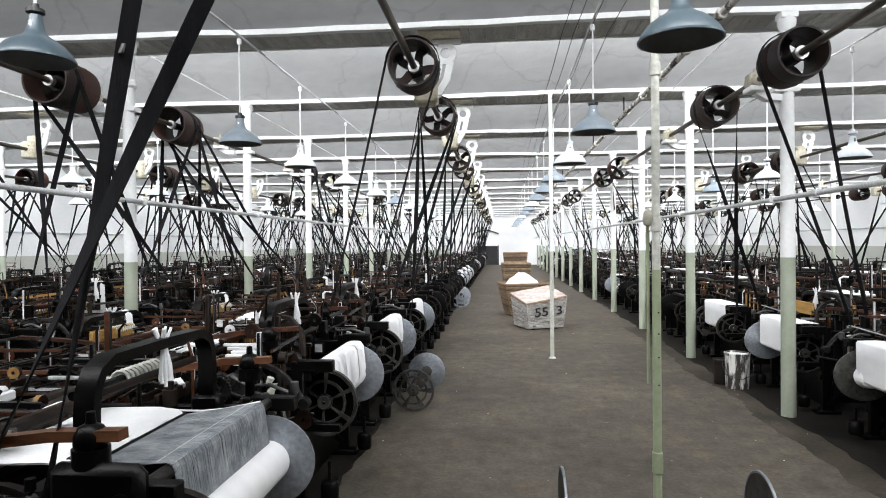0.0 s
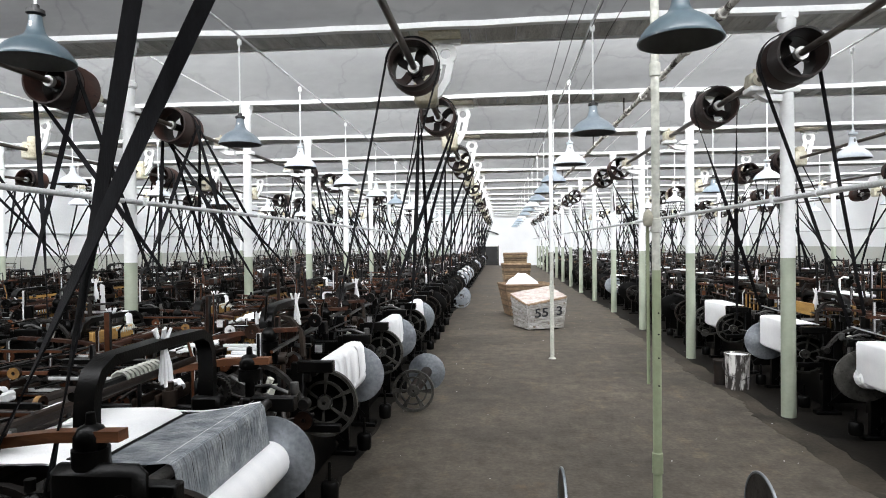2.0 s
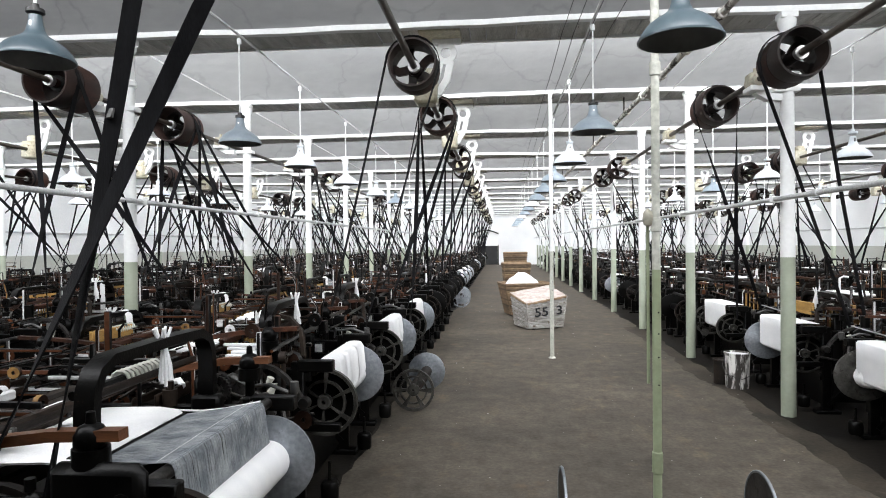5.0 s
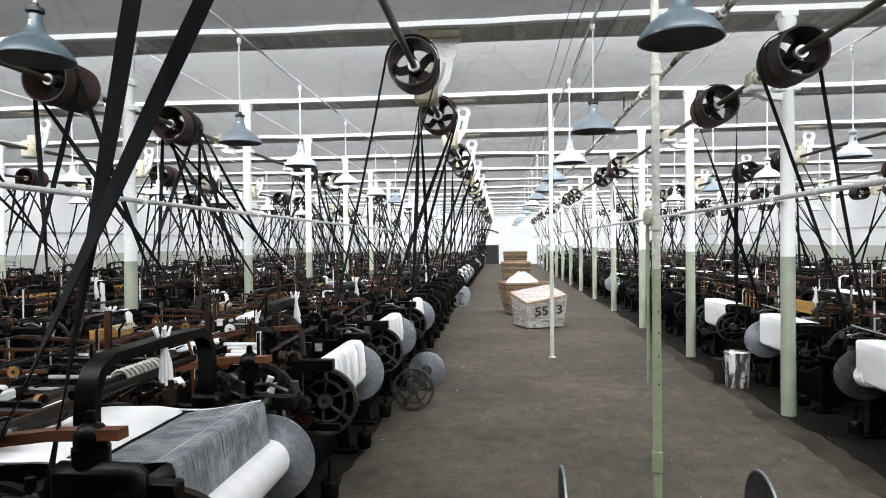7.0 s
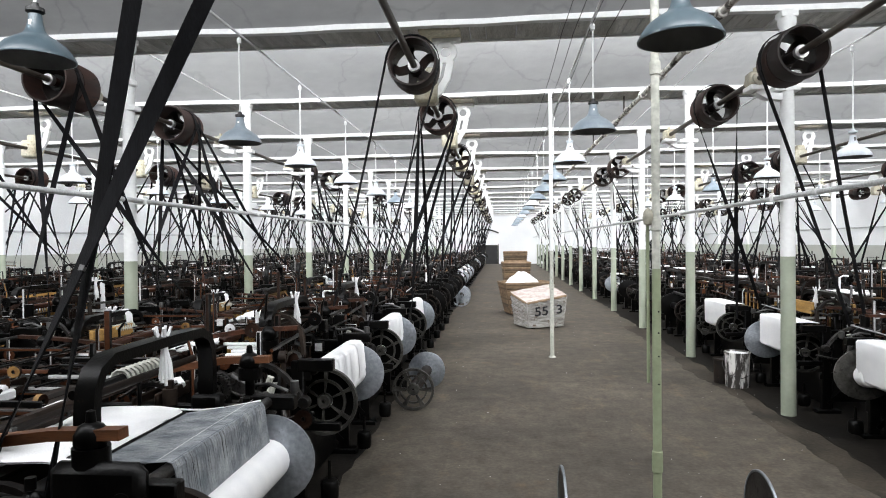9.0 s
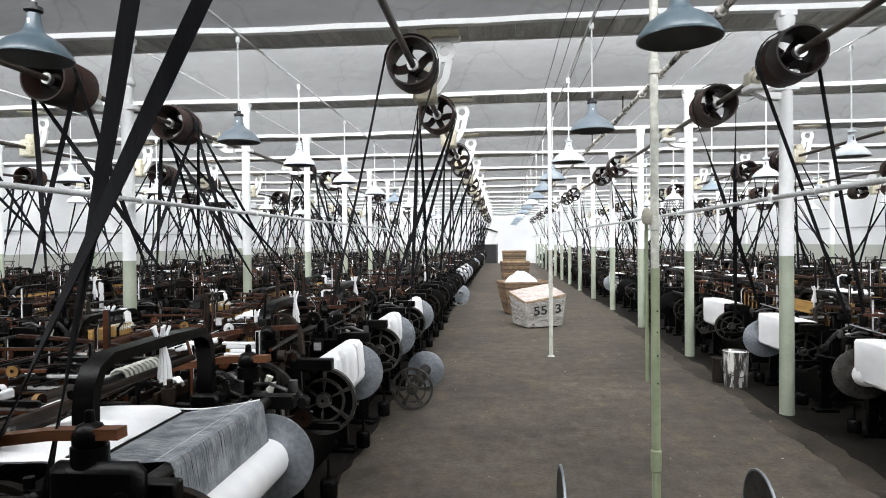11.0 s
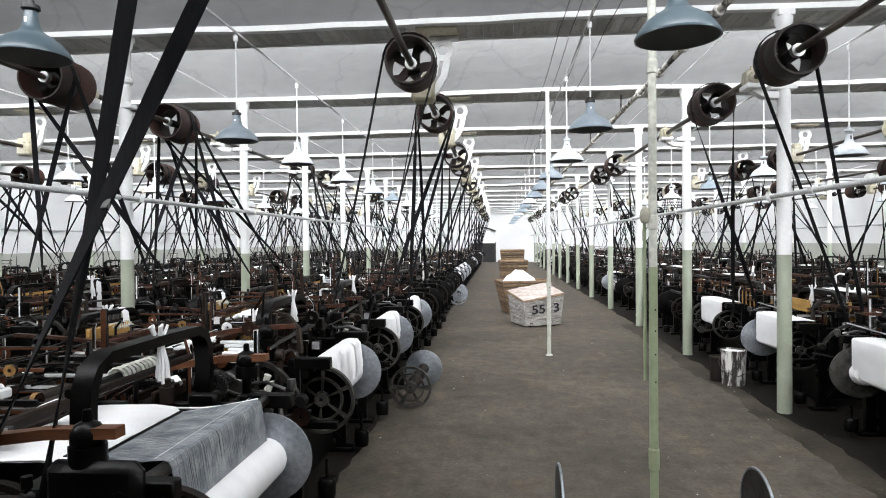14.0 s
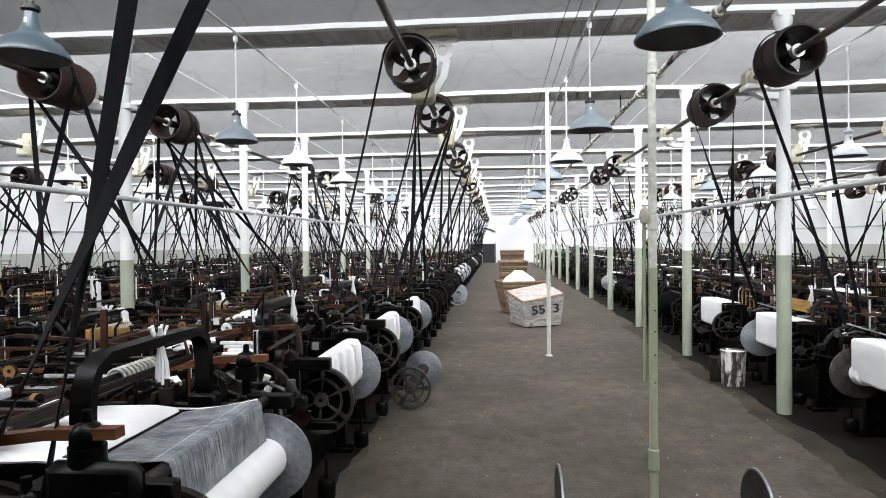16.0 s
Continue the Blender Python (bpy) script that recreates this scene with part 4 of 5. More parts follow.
        if level == 2:
            for dd, zz, r in ((0.20, 0.80, 0.10), (0.40, 0.92, 0.065), (0.74, 0.84, 0.115)):
                gw = wheel(r, 0.03, 0.02, 5, F + 0.15, 0.022, dd * 9, 24, 0.009, P(dd, 0, zz))
                for t in range(24):
                    q = 2 * math.pi * t / 24
                    gw.box((s * dd + math.cos(q) * r - 0.006, F + 0.138, zz + math.sin(q) * r - 0.006), (s * dd + math.cos(q) * r + 0.006, F + 0.162, zz + math.sin(q) * r + 0.006), 0)
                part("change_wheel", gw, IRON_WORN, e, "worn toothed change wheel")
            part("bent_pipe", Geo().tube([P(0.06, F + 0.20, 0.70), P(0.10, F + 0.26, 0.80), P(0.20, F + 0.30, 0.86), P(0.34, F + 0.30, 0.84), P(0.46, F + 0.27, 0.90), P(0.50, F + 0.22, 0.98)], 0.013, 8), IRON_WORN, e)
            part("bent_pipe", Geo().tube([P(0.02, F + 0.12, 0.92), P(0.12, F + 0.14, 0.95), P(0.24, F + 0.18, 0.93), P(0.36, F + 0.24, 0.97)], 0.010, 8), GREY_IRON, e)
            part("oil_cup", Geo().turn([(0.0, 0.05), (0.022, 0.05), (0.026, 0.0), (0.012, -0.02), (0.0, -0.02)], P(0.02, F + 0.22, 0.90), 2, 12), GREY_IRON, e)
            part("rag", Geo().tube([P(0.60, F + 0.18, 0.93), P(0.64, F + 0.22, 0.95), P(0.70, F + 0.20, 0.94), P(0.72, F + 0.27, 0.93)], 0.018, 6), COTTON, e, "scrap of white rag")
            # gear on the near end: toothed wheel, bent levers, bolts and a binding of rag
            gw = wheel(0.125, 0.03, 0.03, 5, Y - 0.17, 0.022, 0.3, 25, 0.009, P(0.40, 0, 0.66))
            part("ratchet_wheel", gw, RIM, e, "worn iron ratchet wheel")
            for k, (d0, z0, d1, z1, bow) in enumerate(((0.06, 0.72, 0.52, 0.84, 0.16), (0.20, 0.50, 0.62, 0.92, -0.10), (0.46, 0.86, 0.92, 0.74, 0.10))):
                pts = [P(d0 + (d1 - d0) * q / 8, Y - 0.20 - 0.03 * k + 0.02 * math.sin(q), z0 + (z1 - z0) * q / 8 + bow * math.sin(math.pi * q / 8)) for q in range(9)]
                part("bent_lever", Geo().tube(pts, 0.012, flat=0.018, side=(0, 1, 0)), (IRON_WORN, IRON_RUST, IRON)[k], e, "worn bent iron lever")
                part("lever_boss", Geo().turn([(0.0, -0.03), (0.03, -0.03), (0.036, -0.02), (0.036, 0.02), (0.02, 0.035), (0.0, 0.035)], pts[0], 1, 14), IRON_WORN, e)
            part("rag", Geo().tube([P(0.24 + 0.02 * math.sin(q * 2.1), Y - 0.24, 0.86 - 0.02 * q + 0.012 * math.cos(q * 3)) for q in range(5)], 0.022, 7), POLE_GREY, e, "greasy scrap of rag")
        part("tappet_box", bx(Geo(), 0.24, 0.86, F + 0.16, F + 0.34, 0.10, 0.62, 0.07), IRON, e)
        # rods, catches and levers between the looms
        rk = random.Random(40 + level + int(s) + sheet)
        for q in range(4):
            g = Geo()
            x0, y0, z0 = rk.uniform(0.1, 0.9), rk.choice((Y - 0.1, F + 0.1, F + 0.3, Y + 0.15)), rk.uniform(0.55, 0.9)
            pts = [(x0, y0, z0)]
            for k in range(rk.randrange(3, 6)):
                ax = rk.randrange(3)
                st = rk.choice((-1, 1)) * rk.uniform(0.08, 0.3)
                l = list(pts[-1])
                l[ax] += st
                l = (min(1.05, max(0.02, l[0])), min(F + 0.4, max(Y - 0.2, l[1])), min(1.12, max(0.3, l[2])))
                pts.append(l)
                if rk.random() < 0.6:
                    g.ring(P(*l), rk.randrange(3), 0.015, rk.uniform(0.03, 0.06), 0.04, 12)
            g.tube([P(*l) for l in pts], rk.uniform(0.010, 0.018), 6)
            part("linkage", g, rk.choice((IRON, IRON, IRON_WORN, IRON_RUST)), e)
        for q in range(3):
            x0, y0, z0 = rk.uniform(0.1, 0.8), rk.choice((Y - 0.05, F + 0.12, F + 0.22)), rk.uniform(0.82, 0.95)
            hgt, w = rk.uniform(0.05, 0.2), rk.uniform(0.05, 0.14)
            part("casting", bx(Geo(), x0, x0 + w * 1.3, y0 - w / 2.4, y0 + w / 2.4, 0.6, z0 + hgt * 0.3, 0.035).cyl(P(x0 + w * 0.7, y0, z0 + hgt * 0.4), P(x0 + w * 0.7, y0, z0 + hgt), w * 0.3, 12), IRON, e)
        part("cloth_roller", Geo().cyl(P(0.93, Y + 0.04, 0.58), P(0.93, F - 0.04, 0.58), 0.07, 16), COTTON, e, "roll of finished white cloth")
        b0, b1, b2 = (0.008, 0.31, 1.01) if sheet == 1 else (0.17, 0.36, 0.93)
        if sheet: part("side_box", bx(Geo(), b0, b1, Y - 0.10, Y - 0.03, 0.80, b2, 0.045).ring(P(b0 + 0.06, Y - 0.065, 0.90), 1, 0.015, 0.03, 0.08, 10), IRON, e)
        if level == 2: part("ratchet_box", bx(Geo(), 0.72, 0.92, F + 0.02, F + 0.12, 0.55, 0.78, 0.02).cyl(P(0.82, F + 0.12, 0.66), P(0.82, F + 0.16, 0.66), 0.06, 16), IRON, e)
        # stop rods and handles
        part("starting_handle", Geo().tube([P(1.02, Y + 0.10, 0.70), P(1.05, Y + 0.10, 0.95), P(1.06, Y + 0.11, 1.04)], 0.012, 8).cyl(P(1.06, Y + 0.11, 1.02), P(1.06, Y + 0.11, 1.13), 0.02, 8), IRON_WORN, e)
        part("side_rod", Geo().tube([P(0.05, Y - 0.05, 0.62), P(0.4, Y - 0.12, 0.55), P(0.8, Y - 0.08, 0.50), P(1.0, Y - 0.04, 0.56)], 0.011, 6), IRON_WORN, e)
    if level == 2:
        # spring, yarn hank, bobbins and odds and ends on top
        g = Geo()
        pts = []
        for i in range(91):
            a = i * 2 * math.pi / 10
            pts.append(P(dA + 0.08 + 0.032 * math.cos(a), -0.53 + 0.0030 * i, 1.10 + up + 0.032 * math.sin(a)))
        part("spring", g.tube(pts, 0.0085, 5), POLE_GREY, e, "pale coiled spring")
        part("spring_rod", Geo().cyl(P(dA + 0.08, -0.8, 1.10 + up), P(dA + 0.08, -0.1, 1.10 + up), 0.018, 8), IRON, e)
        g = Geo()
        rnd = random.Random(5)
        for i in range(9):
            a = i * 0.7
            ox, oy = 0.014 * math.cos(a), 0.014 * math.sin(a)
            hx = dA + 0.03 * (sheet == 1)
            pt = [P(hx - 0.03 + ox * 2.2, -0.37 + oy * 2.0 - (0.02 if i % 2 else -0.02), 1.285), P(hx - 0.035 + ox, -0.37 + oy, 1.225), P(hx - 0.045 + ox * 0.6, -0.37 + oy * 0.6, 1.19),
                  P(hx - 0.05 + ox * 1.3, -0.37 + oy * 1.3, 1.13), P(hx - 0.05 + ox * 1.7, -0.37 + oy * 1.7, 1.055 + rnd.uniform(-0.015, 0.015))]
            g.tube([(x, y, z + up) for x, y, z in pt], 0.0065, 6)
        tagged(part("yarn_hank", g, COTTON, e, "knotted white yarn hank hung on the arch"), kind="stuff")
        g = Geo()
        for i, (dd, yy, z) in enumerate(((0.80, -0.86, 0.955), (0.83, -0.80, 0.957), (0.78, -0.60, 0.96), (0.86, -0.30, 0.955))):
            part("weft_bobbin", Geo().turn([(0.0, -0.09), (0.012, -0.09), (0.016, -0.06), (0.018, 0.02), (0.008, 0.08), (0.0, 0.085)], P(dd, yy, z + 0.016), 1, 10), COTTON, e, "white weft bobbin")
        part("bobbin_tray", bx(Geo(), 0.76, 0.92, -0.92, -0.20, 0.93, 0.952, 0.005), WOOD_DARK, e)
        sheet != 1 and part("top_rod", Geo().tube([P(0.30, Y + 0.02, 1.0), P(0.28, -0.5, 1.02), P(0.30, F - 0.02, 1.0)], 0.012, 8), IRON_WORN, e)
        sheet != 1 and part("lever", Geo().tube([P(0.22, Y + 0.30, 0.9), P(0.24, Y + 0.32, 1.06), P(0.32, Y + 0.34, 1.14), P(dA, Y + 0.34, 1.16)], 0.012, flat=0.02, side=(0, 1, 0)), IRON_RUST, e)
        part("oil_pot", Geo().cyl(P(0.56, F - 0.02, 0.88), P(0.56, F - 0.02, 0.96), 0.035, 12).cyl(P(0.56, F - 0.02, 0.96), P(0.56, F - 0.02, 1.0), 0.02, 10), IRON_RUST, e)
        part("temple", bx(Geo(), 0.76, 0.80, -0.98, -0.78, 0.955, 0.985).box(P(0.76, -0.24, 0.955), P(0.80, -0.06, 0.985)), IRON_WORN, e)
    if level == 2 and s < 0 and sheet == 0:
        for i in range(6):
            part("cloth_slip", bx(Geo(), 0.40 + 0.015 * (i % 2) - 0.012 * i, 0.62 - 0.02 * (i % 3) - 0.02 * i, -1.02 - 0.036 * i, -0.99 - 0.036 * i, 1.01 - 0.016 * i, 1.028 - 0.016 * i, 0.003), COTTON, e, "white slip of cloth")
        part("cloth_slip", bx(Geo(), 0.64, 0.80, -1.16, -1.02, 1.03, 1.042, 0.003), COTTON, e, "white slip of cloth")
    if level and (sheet == 0 or var == 2):
        part("weft_fork", Geo().tube([P(0.84, F - 0.02, 0.94), P(0.84, F - 0.02, 1.10), P(0.80, F - 0.04, 1.13), P(0.74, F - 0.05, 1.12)], 0.014, 6), COTTON, e, "white-bound weft fork")
    if sheet == 1:
        g = Geo()
        small_fittings(g, random.Random(77), P, Y, F, 52, 0, 0.62)
        tagged(part("head_gear", g, FITTINGS, e, "tangle of iron levers, wooden rods and pegs"), kind="stuff")
        return e
    # head gear: uprights, levers, weights and pegs on top
    rh = random.Random(70 + var * 7 + level * 31 + int(s) + sheet)
    g = Geo()
    for q in range(7 if level == 0 else 9):
        d0, y0 = rh.uniform(0.15, 1.0), rh.uniform(Y - 0.15, F + 0.25)
        h = rh.uniform(0.05, 0.26)
        z0 = 0.84
        k = rh.random()
        if k < 0.35:
            bx(g, d0, d0 + rh.uniform(0.02, 0.05), y0, y0 + rh.uniform(0.02, 0.06), z0 - 0.1, z0 + h, 0.005)
            bx(g, d0 - 0.04, d0 + 0.10, y0 - 0.01, y0 + 0.05, z0 + h - 0.02, z0 + h + 0.015, 0.005)
        elif k < 0.7:
            g.tube([P(d0, y0, z0 - 0.05), P(d0, y0, z0 + h * 0.7), P(d0 + rh.uniform(-0.12, 0.12), y0 + rh.uniform(-0.1, 0.1), z0 + h)], rh.uniform(0.008, 0.014), 5)
            g.cyl(P(d0, y0 - 0.03, z0 + h * 0.6), P(d0, y0 + 0.03, z0 + h * 0.6), rh.uniform(0.02, 0.05), 9)
        else:
            g.tube([P(d0, y0, z0 + h * 0.5), P(d0 + rh.uniform(-0.05, 0.05), y0 + rh.choice((-1, 1)) * rh.uniform(0.2, 0.5), z0 + h * 0.5 + rh.uniform(-0.03, 0.06))], 0.012, flat=0.018, side=(1, 0, 0))
    small_fittings(g, rh, P, Y, F, (34, 48, 74)[level], var)
    tagged(part("head_gear", g, FITTINGS, e, "tangle of iron levers, wooden rods and pegs"), kind="stuff")
    if s > 0 and level:
        if level == 2:
            part("shuttle_guard", bx(Geo(), 0.50, 0.53, -0.82, -0.30, 1.03, 1.13, 0.006), WOOD_PALE, e, "yellow pine guard board")
            part("guard_board", bx(Geo(), 0.27, 0.30, -0.50, -0.08, 0.98, 1.12, 0.006), WOOD_PALE, e, "yellow pine guard board")
        part("weft_box", bx(Geo(), 0.78, 0.96, -0.62, -0.22, 0.93, 0.99, 0.01).box(P(0.80, -0.60, 0.98), P(0.94, -0.24, 1.02), 0.02), COTTON, e, "tray of white weft bobbins")
    elif level:
        part("weft_box", bx(Geo(), 0.80, 0.93, -0.55, -0.35, 0.93, 0.975, 0.01), COTTON if var != 1 else WOOD_PALE, e, "small tray of weft bobbins")
    if level == 2 and sheet == 2:
        vs = []
        for q, (dd, zz) in enumerate(((0.37, 0.90), (0.368, 1.05), (0.375, 1.20), (0.40, 1.248), (0.44, 1.248), (0.475, 1.20), (0.478, 1.08), (0.47, 0.96))):
            for w in range(4):
                vs.append(P(dd + 0.006 * math.sin(w * 2.2 + q), -0.30 + 0.028 * w + 0.006 * math.sin(q), zz + 0.012 * math.sin(w + q) * (q in (0, 7))))
        n0 = len(vs)
        vs += [(x + 0.003, y, z + 0.003) for x, y, z in vs]
        fs = []
        for q in range(7):
            for w in range(3):
                f = (q * 4 + w, q * 4 + w + 1, q * 4 + w + 5, q * 4 + w + 4)
                fs += [f, tuple(k + n0 for k in f[::-1])]
        part("cloth_strip", Geo().add(vs, fs), COTTON, e, "white cloth strip hung over the arch", 60)
    if level < 2 and var != 1 and sheet == 2:
        d0, y0 = rh.uniform(0.3, 0.9), rh.uniform(-0.7, -0.1)
        part("yarn_scrap", Geo().tube([P(d0, y0, 1.10), P(d0 + 0.01, y0, 1.02), P(d0, y0 + 0.015, 0.90)], 0.022, 6).tube([P(d0, y0 - 0.06, 0.93), P(d0 + 0.02, y0 + 0.02, 0.94), P(d0, y0 + 0.12, 0.925)], 0.022, 6), COTTON, e, "small scrap of white yarn")
    return e


VEIL = bpy.data.materials.new("warp_veil")
VEIL.use_nodes = True
_b = VEIL.node_tree.nodes["Principled BSDF"]
_w = VEIL.node_tree.nodes.new("ShaderNodeTexWave")
_w.bands_direction = "Y"
_w.inputs["Scale"].default_value, _w.inputs["Distortion"].default_value, _w.inputs["Detail"].default_value = 110, 1.2, 3
_t = VEIL.node_tree.nodes.new("ShaderNodeTexCoord")
_m = VEIL.node_tree.nodes.new("ShaderNodeMapRange")
_m.inputs["To Min"].default_value, _m.inputs["To Max"].default_value = 0.62, 0.97
VEIL.node_tree.links.new(_t.outputs["Object"], _w.inputs[0])
VEIL.node_tree.links.new(_w.outputs[1], _m.inputs[0])
VEIL.node_tree.links.new(_m.outputs[0], _b.inputs["Alpha"])
_b.inputs["Base Color"].default_value, _b.inputs["Roughness"].default_value = (0.15, 0.168, 0.188, 1), 0.9

# rows of looms: x of the warp side, the way they face, first flange
ROWS = ((-1.06, -1, 2.85), (-3.52, 1, 3.35), (-3.98, -1, 3.10), (-6.95, 1, 3.2), (-7.45, -1, 2.9), (-10.0, 1, 3.3), (-10.7, -1, 3.0),
        (2.86, 1, 5.33), (5.42, -1, 5.2), (5.85, 1, 5.5), (8.55, -1, 5.3), (9.30, 1, 5.2))
rl, rt = random.Random(21), random.Random(6)
protos = {}
LOOMS = []
for ri, (x, s, yf) in enumerate(ROWS):
    k = -1 if ri < 7 else -1
    while yf + k * PITCH < WY1 - 2.2:
        y = yf + k * PITCH
        far = math.hypot(x, y)
        if y - 1.3 < 1.2 and abs(x) < 6 and not (ri == 0 and k == 0):
            k += 1
            if y < 1.3: continue
        else:
            k += 1
        level = 2 if (far < 8.5 and abs(x) < 5) else 1 if far < 13 else 0
        sheet = 1 if (ri == 0 and abs(y - 2.85) < 0.01) else 0 if (y < 7 and ri == 0 or y < 10 and ri == 7) else 2 if (y < 8 and ri in (1, 2)) else (0 if rl.random() < (0.3 if ri == 0 else 0.25) else 2)
        m = pose(x, y, 0, 0, 0, rt.uniform(-0.5, 0.5) if ri else 0)
        var = rl.randrange(3) if level < 2 else 0
        flange = ("dark" if y < 6 else "spoked" if 8.5 < y < 10 else "zinc") if ri == 7 else "zinc"
        if sheet == 1:
            m = pose(x + 0.02, y, 0)
        if (s, level, sheet, var, flange) in protos:
            e = copy_thing(protos[s, level, sheet, var, flange], m)
        else:
            e = loom(s, level, sheet, 0.61 if s > 0 else 0.64, var, flange)
            e.matrix_basis = m @ Matrix.Diagonal((1, 1, 0.88 if s > 0 else 0.967 if sheet == 1 else 1, 1))
            protos[s, level, sheet, var, flange] = e
        LOOMS.append((e, x, s, y, level, ri))

# ---- belts: two strands from a drum to the pulleys of a loom, some of them crossed ----
BELTS = []
def belt(x0, z0, y, x1, z1, crossed, width=0.065, y1=None, wrap=True, lean=(0, 0)):
    """A belt as a thing whose origin is on the shaft's axis."""
    e = thing("drive_belt", "dark flat leather drive belt running from shaft to loom", "belt", "drive belts", pose(x0, y, z0))
    a, b = Vector((0, 0, 0)), Vector((x1 - x0, (y1 or y) - y, z1 - z0))
    d = (b - a).normalized()
    nrm = Vector((d.z, 0, -d.x)).normalized()
    ra, rb = 0.232, 0.155
    for sgn in (1, -1):
        p, q = a + nrm * ra * sgn, b + nrm * rb * (-sgn if crossed else sgn)
        off = Vector((0, 0.012 * sgn, 0))
        if sgn > 0:
            p, q = p + Vector((lean[0], 0, 0)), q + Vector((lean[1], 0, 0))
        pts, n = [], 18
        vs = []
        L = (q - p).length
        t = (q - p).normalized()
        for i in range(n + 1):
            c = p.lerp(q, i / n) + off + Vector((sgn * 0.012 * math.sin(math.pi * i / n), 0, 0))
            tw = math.pi * (i / n) * (1.0 if crossed else 0.06)
            u = Vector((0, 1, 0)) * math.cos(tw) + t.cross(Vector((0, 1, 0))) * math.sin(tw) if crossed else Vector((0, 1, 0))
            w = t.cross(u).normalized()
            vs += [c + u * width / 2 + w * 0.003, c - u * width / 2 + w * 0.003, c - u * width / 2 - w * 0.003, c + u * width / 2 - w * 0.003]
        fs = [(i * 4 + k, i * 4 + (k + 1) % 4, i * 4 + 4 + (k + 1) % 4, i * 4 + 4 + k) for i in range(n) for k in range(4)] + [(3, 2, 1, 0), (n * 4, n * 4 + 1, n * 4 + 2, n * 4 + 3)]
        part("strand", Geo().add(vs, fs), BELT, e)
    ang = math.atan2(-d.z, -d.x)
    g = Geo()
    for c, r, a0, a1 in ((a, ra, 0, math.pi),):
        pts = []
        base = math.atan2(nrm.z, nrm.x)
        for i in range(11):
            t = base + (1 if c is a else -1) * math.pi * i / 10 * (-1 if nrm.cross(d).y < 0 else 1)
            pts.append(c + Vector((math.cos(t) * r, 0, math.sin(t) * r)))
        g.tube(pts, 0.003, flat=width / 2, side=(0, 1, 0))
    if wrap: part("wrap", g, BELT, e)
    return e


belt_proto = {}
rb = random.Random(11)
for e, x, s, y, level, ri in LOOMS:
    # the nearest shaft to the loom's warp side
    sx, sz, yd = min(SHAFTS, key=lambda q: abs(q[0] - x))
    px, pz, py = x + s * (0.14 if ri in (0, 7) else 0.50), 0.72, y - 1.0 - 0.12
    crossed = ri == 0 and abs(y - 2.85) < 0.01 or ri in (0, 7) and y < 9 or rb.random() < 0.8
    near = level == 2
    si = [q[0] for q in SHAFTS].index(sx)
    dy = min(DRUMS[si], key=lambda q: abs(q + 0.2 - py)) + rb.choice((0.06, 0.16, 0.28, 0.38)) * (0.6 if si == 3 else 1)
    if ri == 7 and y < 6:
        continue
    if abs(dy - py) > (1.1 if y < 9 else 2.3) and not (ri == 0 and y < 5):
        continue
    key = (ri, crossed, round((py - dy) * 4))
    yb = 1.86 if (ri == 0 and abs(y - 2.85) < 0.01) else dy
    if ri == 0 and abs(y - 2.85) < 0.01:
        b = belt(-0.725, sz, yb, -1.50, pz, True, 0.052, 1.80, True, (-0.026, -0.075))
    elif ri == 0 and abs(y - 2.85 - PITCH) < 0.01:
        yb = 5.06
        b = belt(sx, sz, 5.36, px - 0.09, pz, False, 0.06, yb)
    elif ri == 0 and abs(y - 2.85 - 2 * PITCH) < 0.01:
        yb = 7.55
        b = belt(sx, sz, yb, px - 0.02, pz, False, 0.05, 7.0)
    elif ri == 7 and y < 8:
        b = belt(sx, sz, yb, 3.18, pz, False, 0.055, py, True, (0, 0.2))
    elif key in belt_proto and not near:
        q = belt_proto[key]
        b = copy_thing(q, pose(sx, yb, sz))
    else:
        b = belt(sx, sz, yb, px, pz, crossed, (0.06 if ri == 7 else 0.046) if near else 0.046 if level else 0.038, py, level > 0)
        belt_proto[key] = b
    if near:
        BELTS.append((b, ri, y))
# ---- pipes, posts and wires ----
def long_pipe(name, label, x, z, r, mat, y0, y1, step, fit, fr, cat="pipe"):
    e = thing(name, label, cat, "", pose(x, 0, z))
    part("pipe_run", Geo().cyl((0, y0, 0), (0, y1, 0), r, 12), mat, e)
    y = y0 + step * 0.6
    while y < y1:
        part(fit, Geo().ring((0, y, 0), 1, r * 0.9, r + fr, 0.07, 14), mat, e)
        y += step
    return e
e = long_pipe("water_pipe", "grey painted iron pipe held on the columns", 2.52, 2.0, 0.022, PIPE, 0.5, WY1 - 0.1, 3.0, "pipe_joint", 0.008)
for k in range(-1, NB1):
    part("pipe_clip", Geo().box((-0.03, Y0 + k * BAY - 0.03, -0.03), (0.075, Y0 + k * BAY + 0.03, 0.03), 0.006), WHITE, e)
e = long_pipe("water_pipe", "grey painted iron pipe held on the columns", -3.58, 2.07, 0.024, PIPE, 0.5, WY1 - 0.1, 3.0, "pipe_joint", 0.008)
for k in range(-1, NB1):
    part("pipe_clip", Geo().box((-0.09, Y0 + k * BAY - 0.03, -0.03), (0.03, Y0 + k * BAY + 0.03, 0.03), 0.006), WHITE, e)
e = long_pipe("steam_pipe", "old steam pipe with flaking white lagging under the roof", 1.79, 3.45, 0.03, PIPE_OLD, -1.0, WY1 - 0.1, 0.95, "pipe_collar", 0.018)
for k in range(-1, NB1):
    part("pipe_strap", Geo().box((-0.008, Y0 + k * BAY + 0.2, 0.02), (0.008, Y0 + k * BAY + 0.23, 0.25), 0.002), IRON_RUST, e)
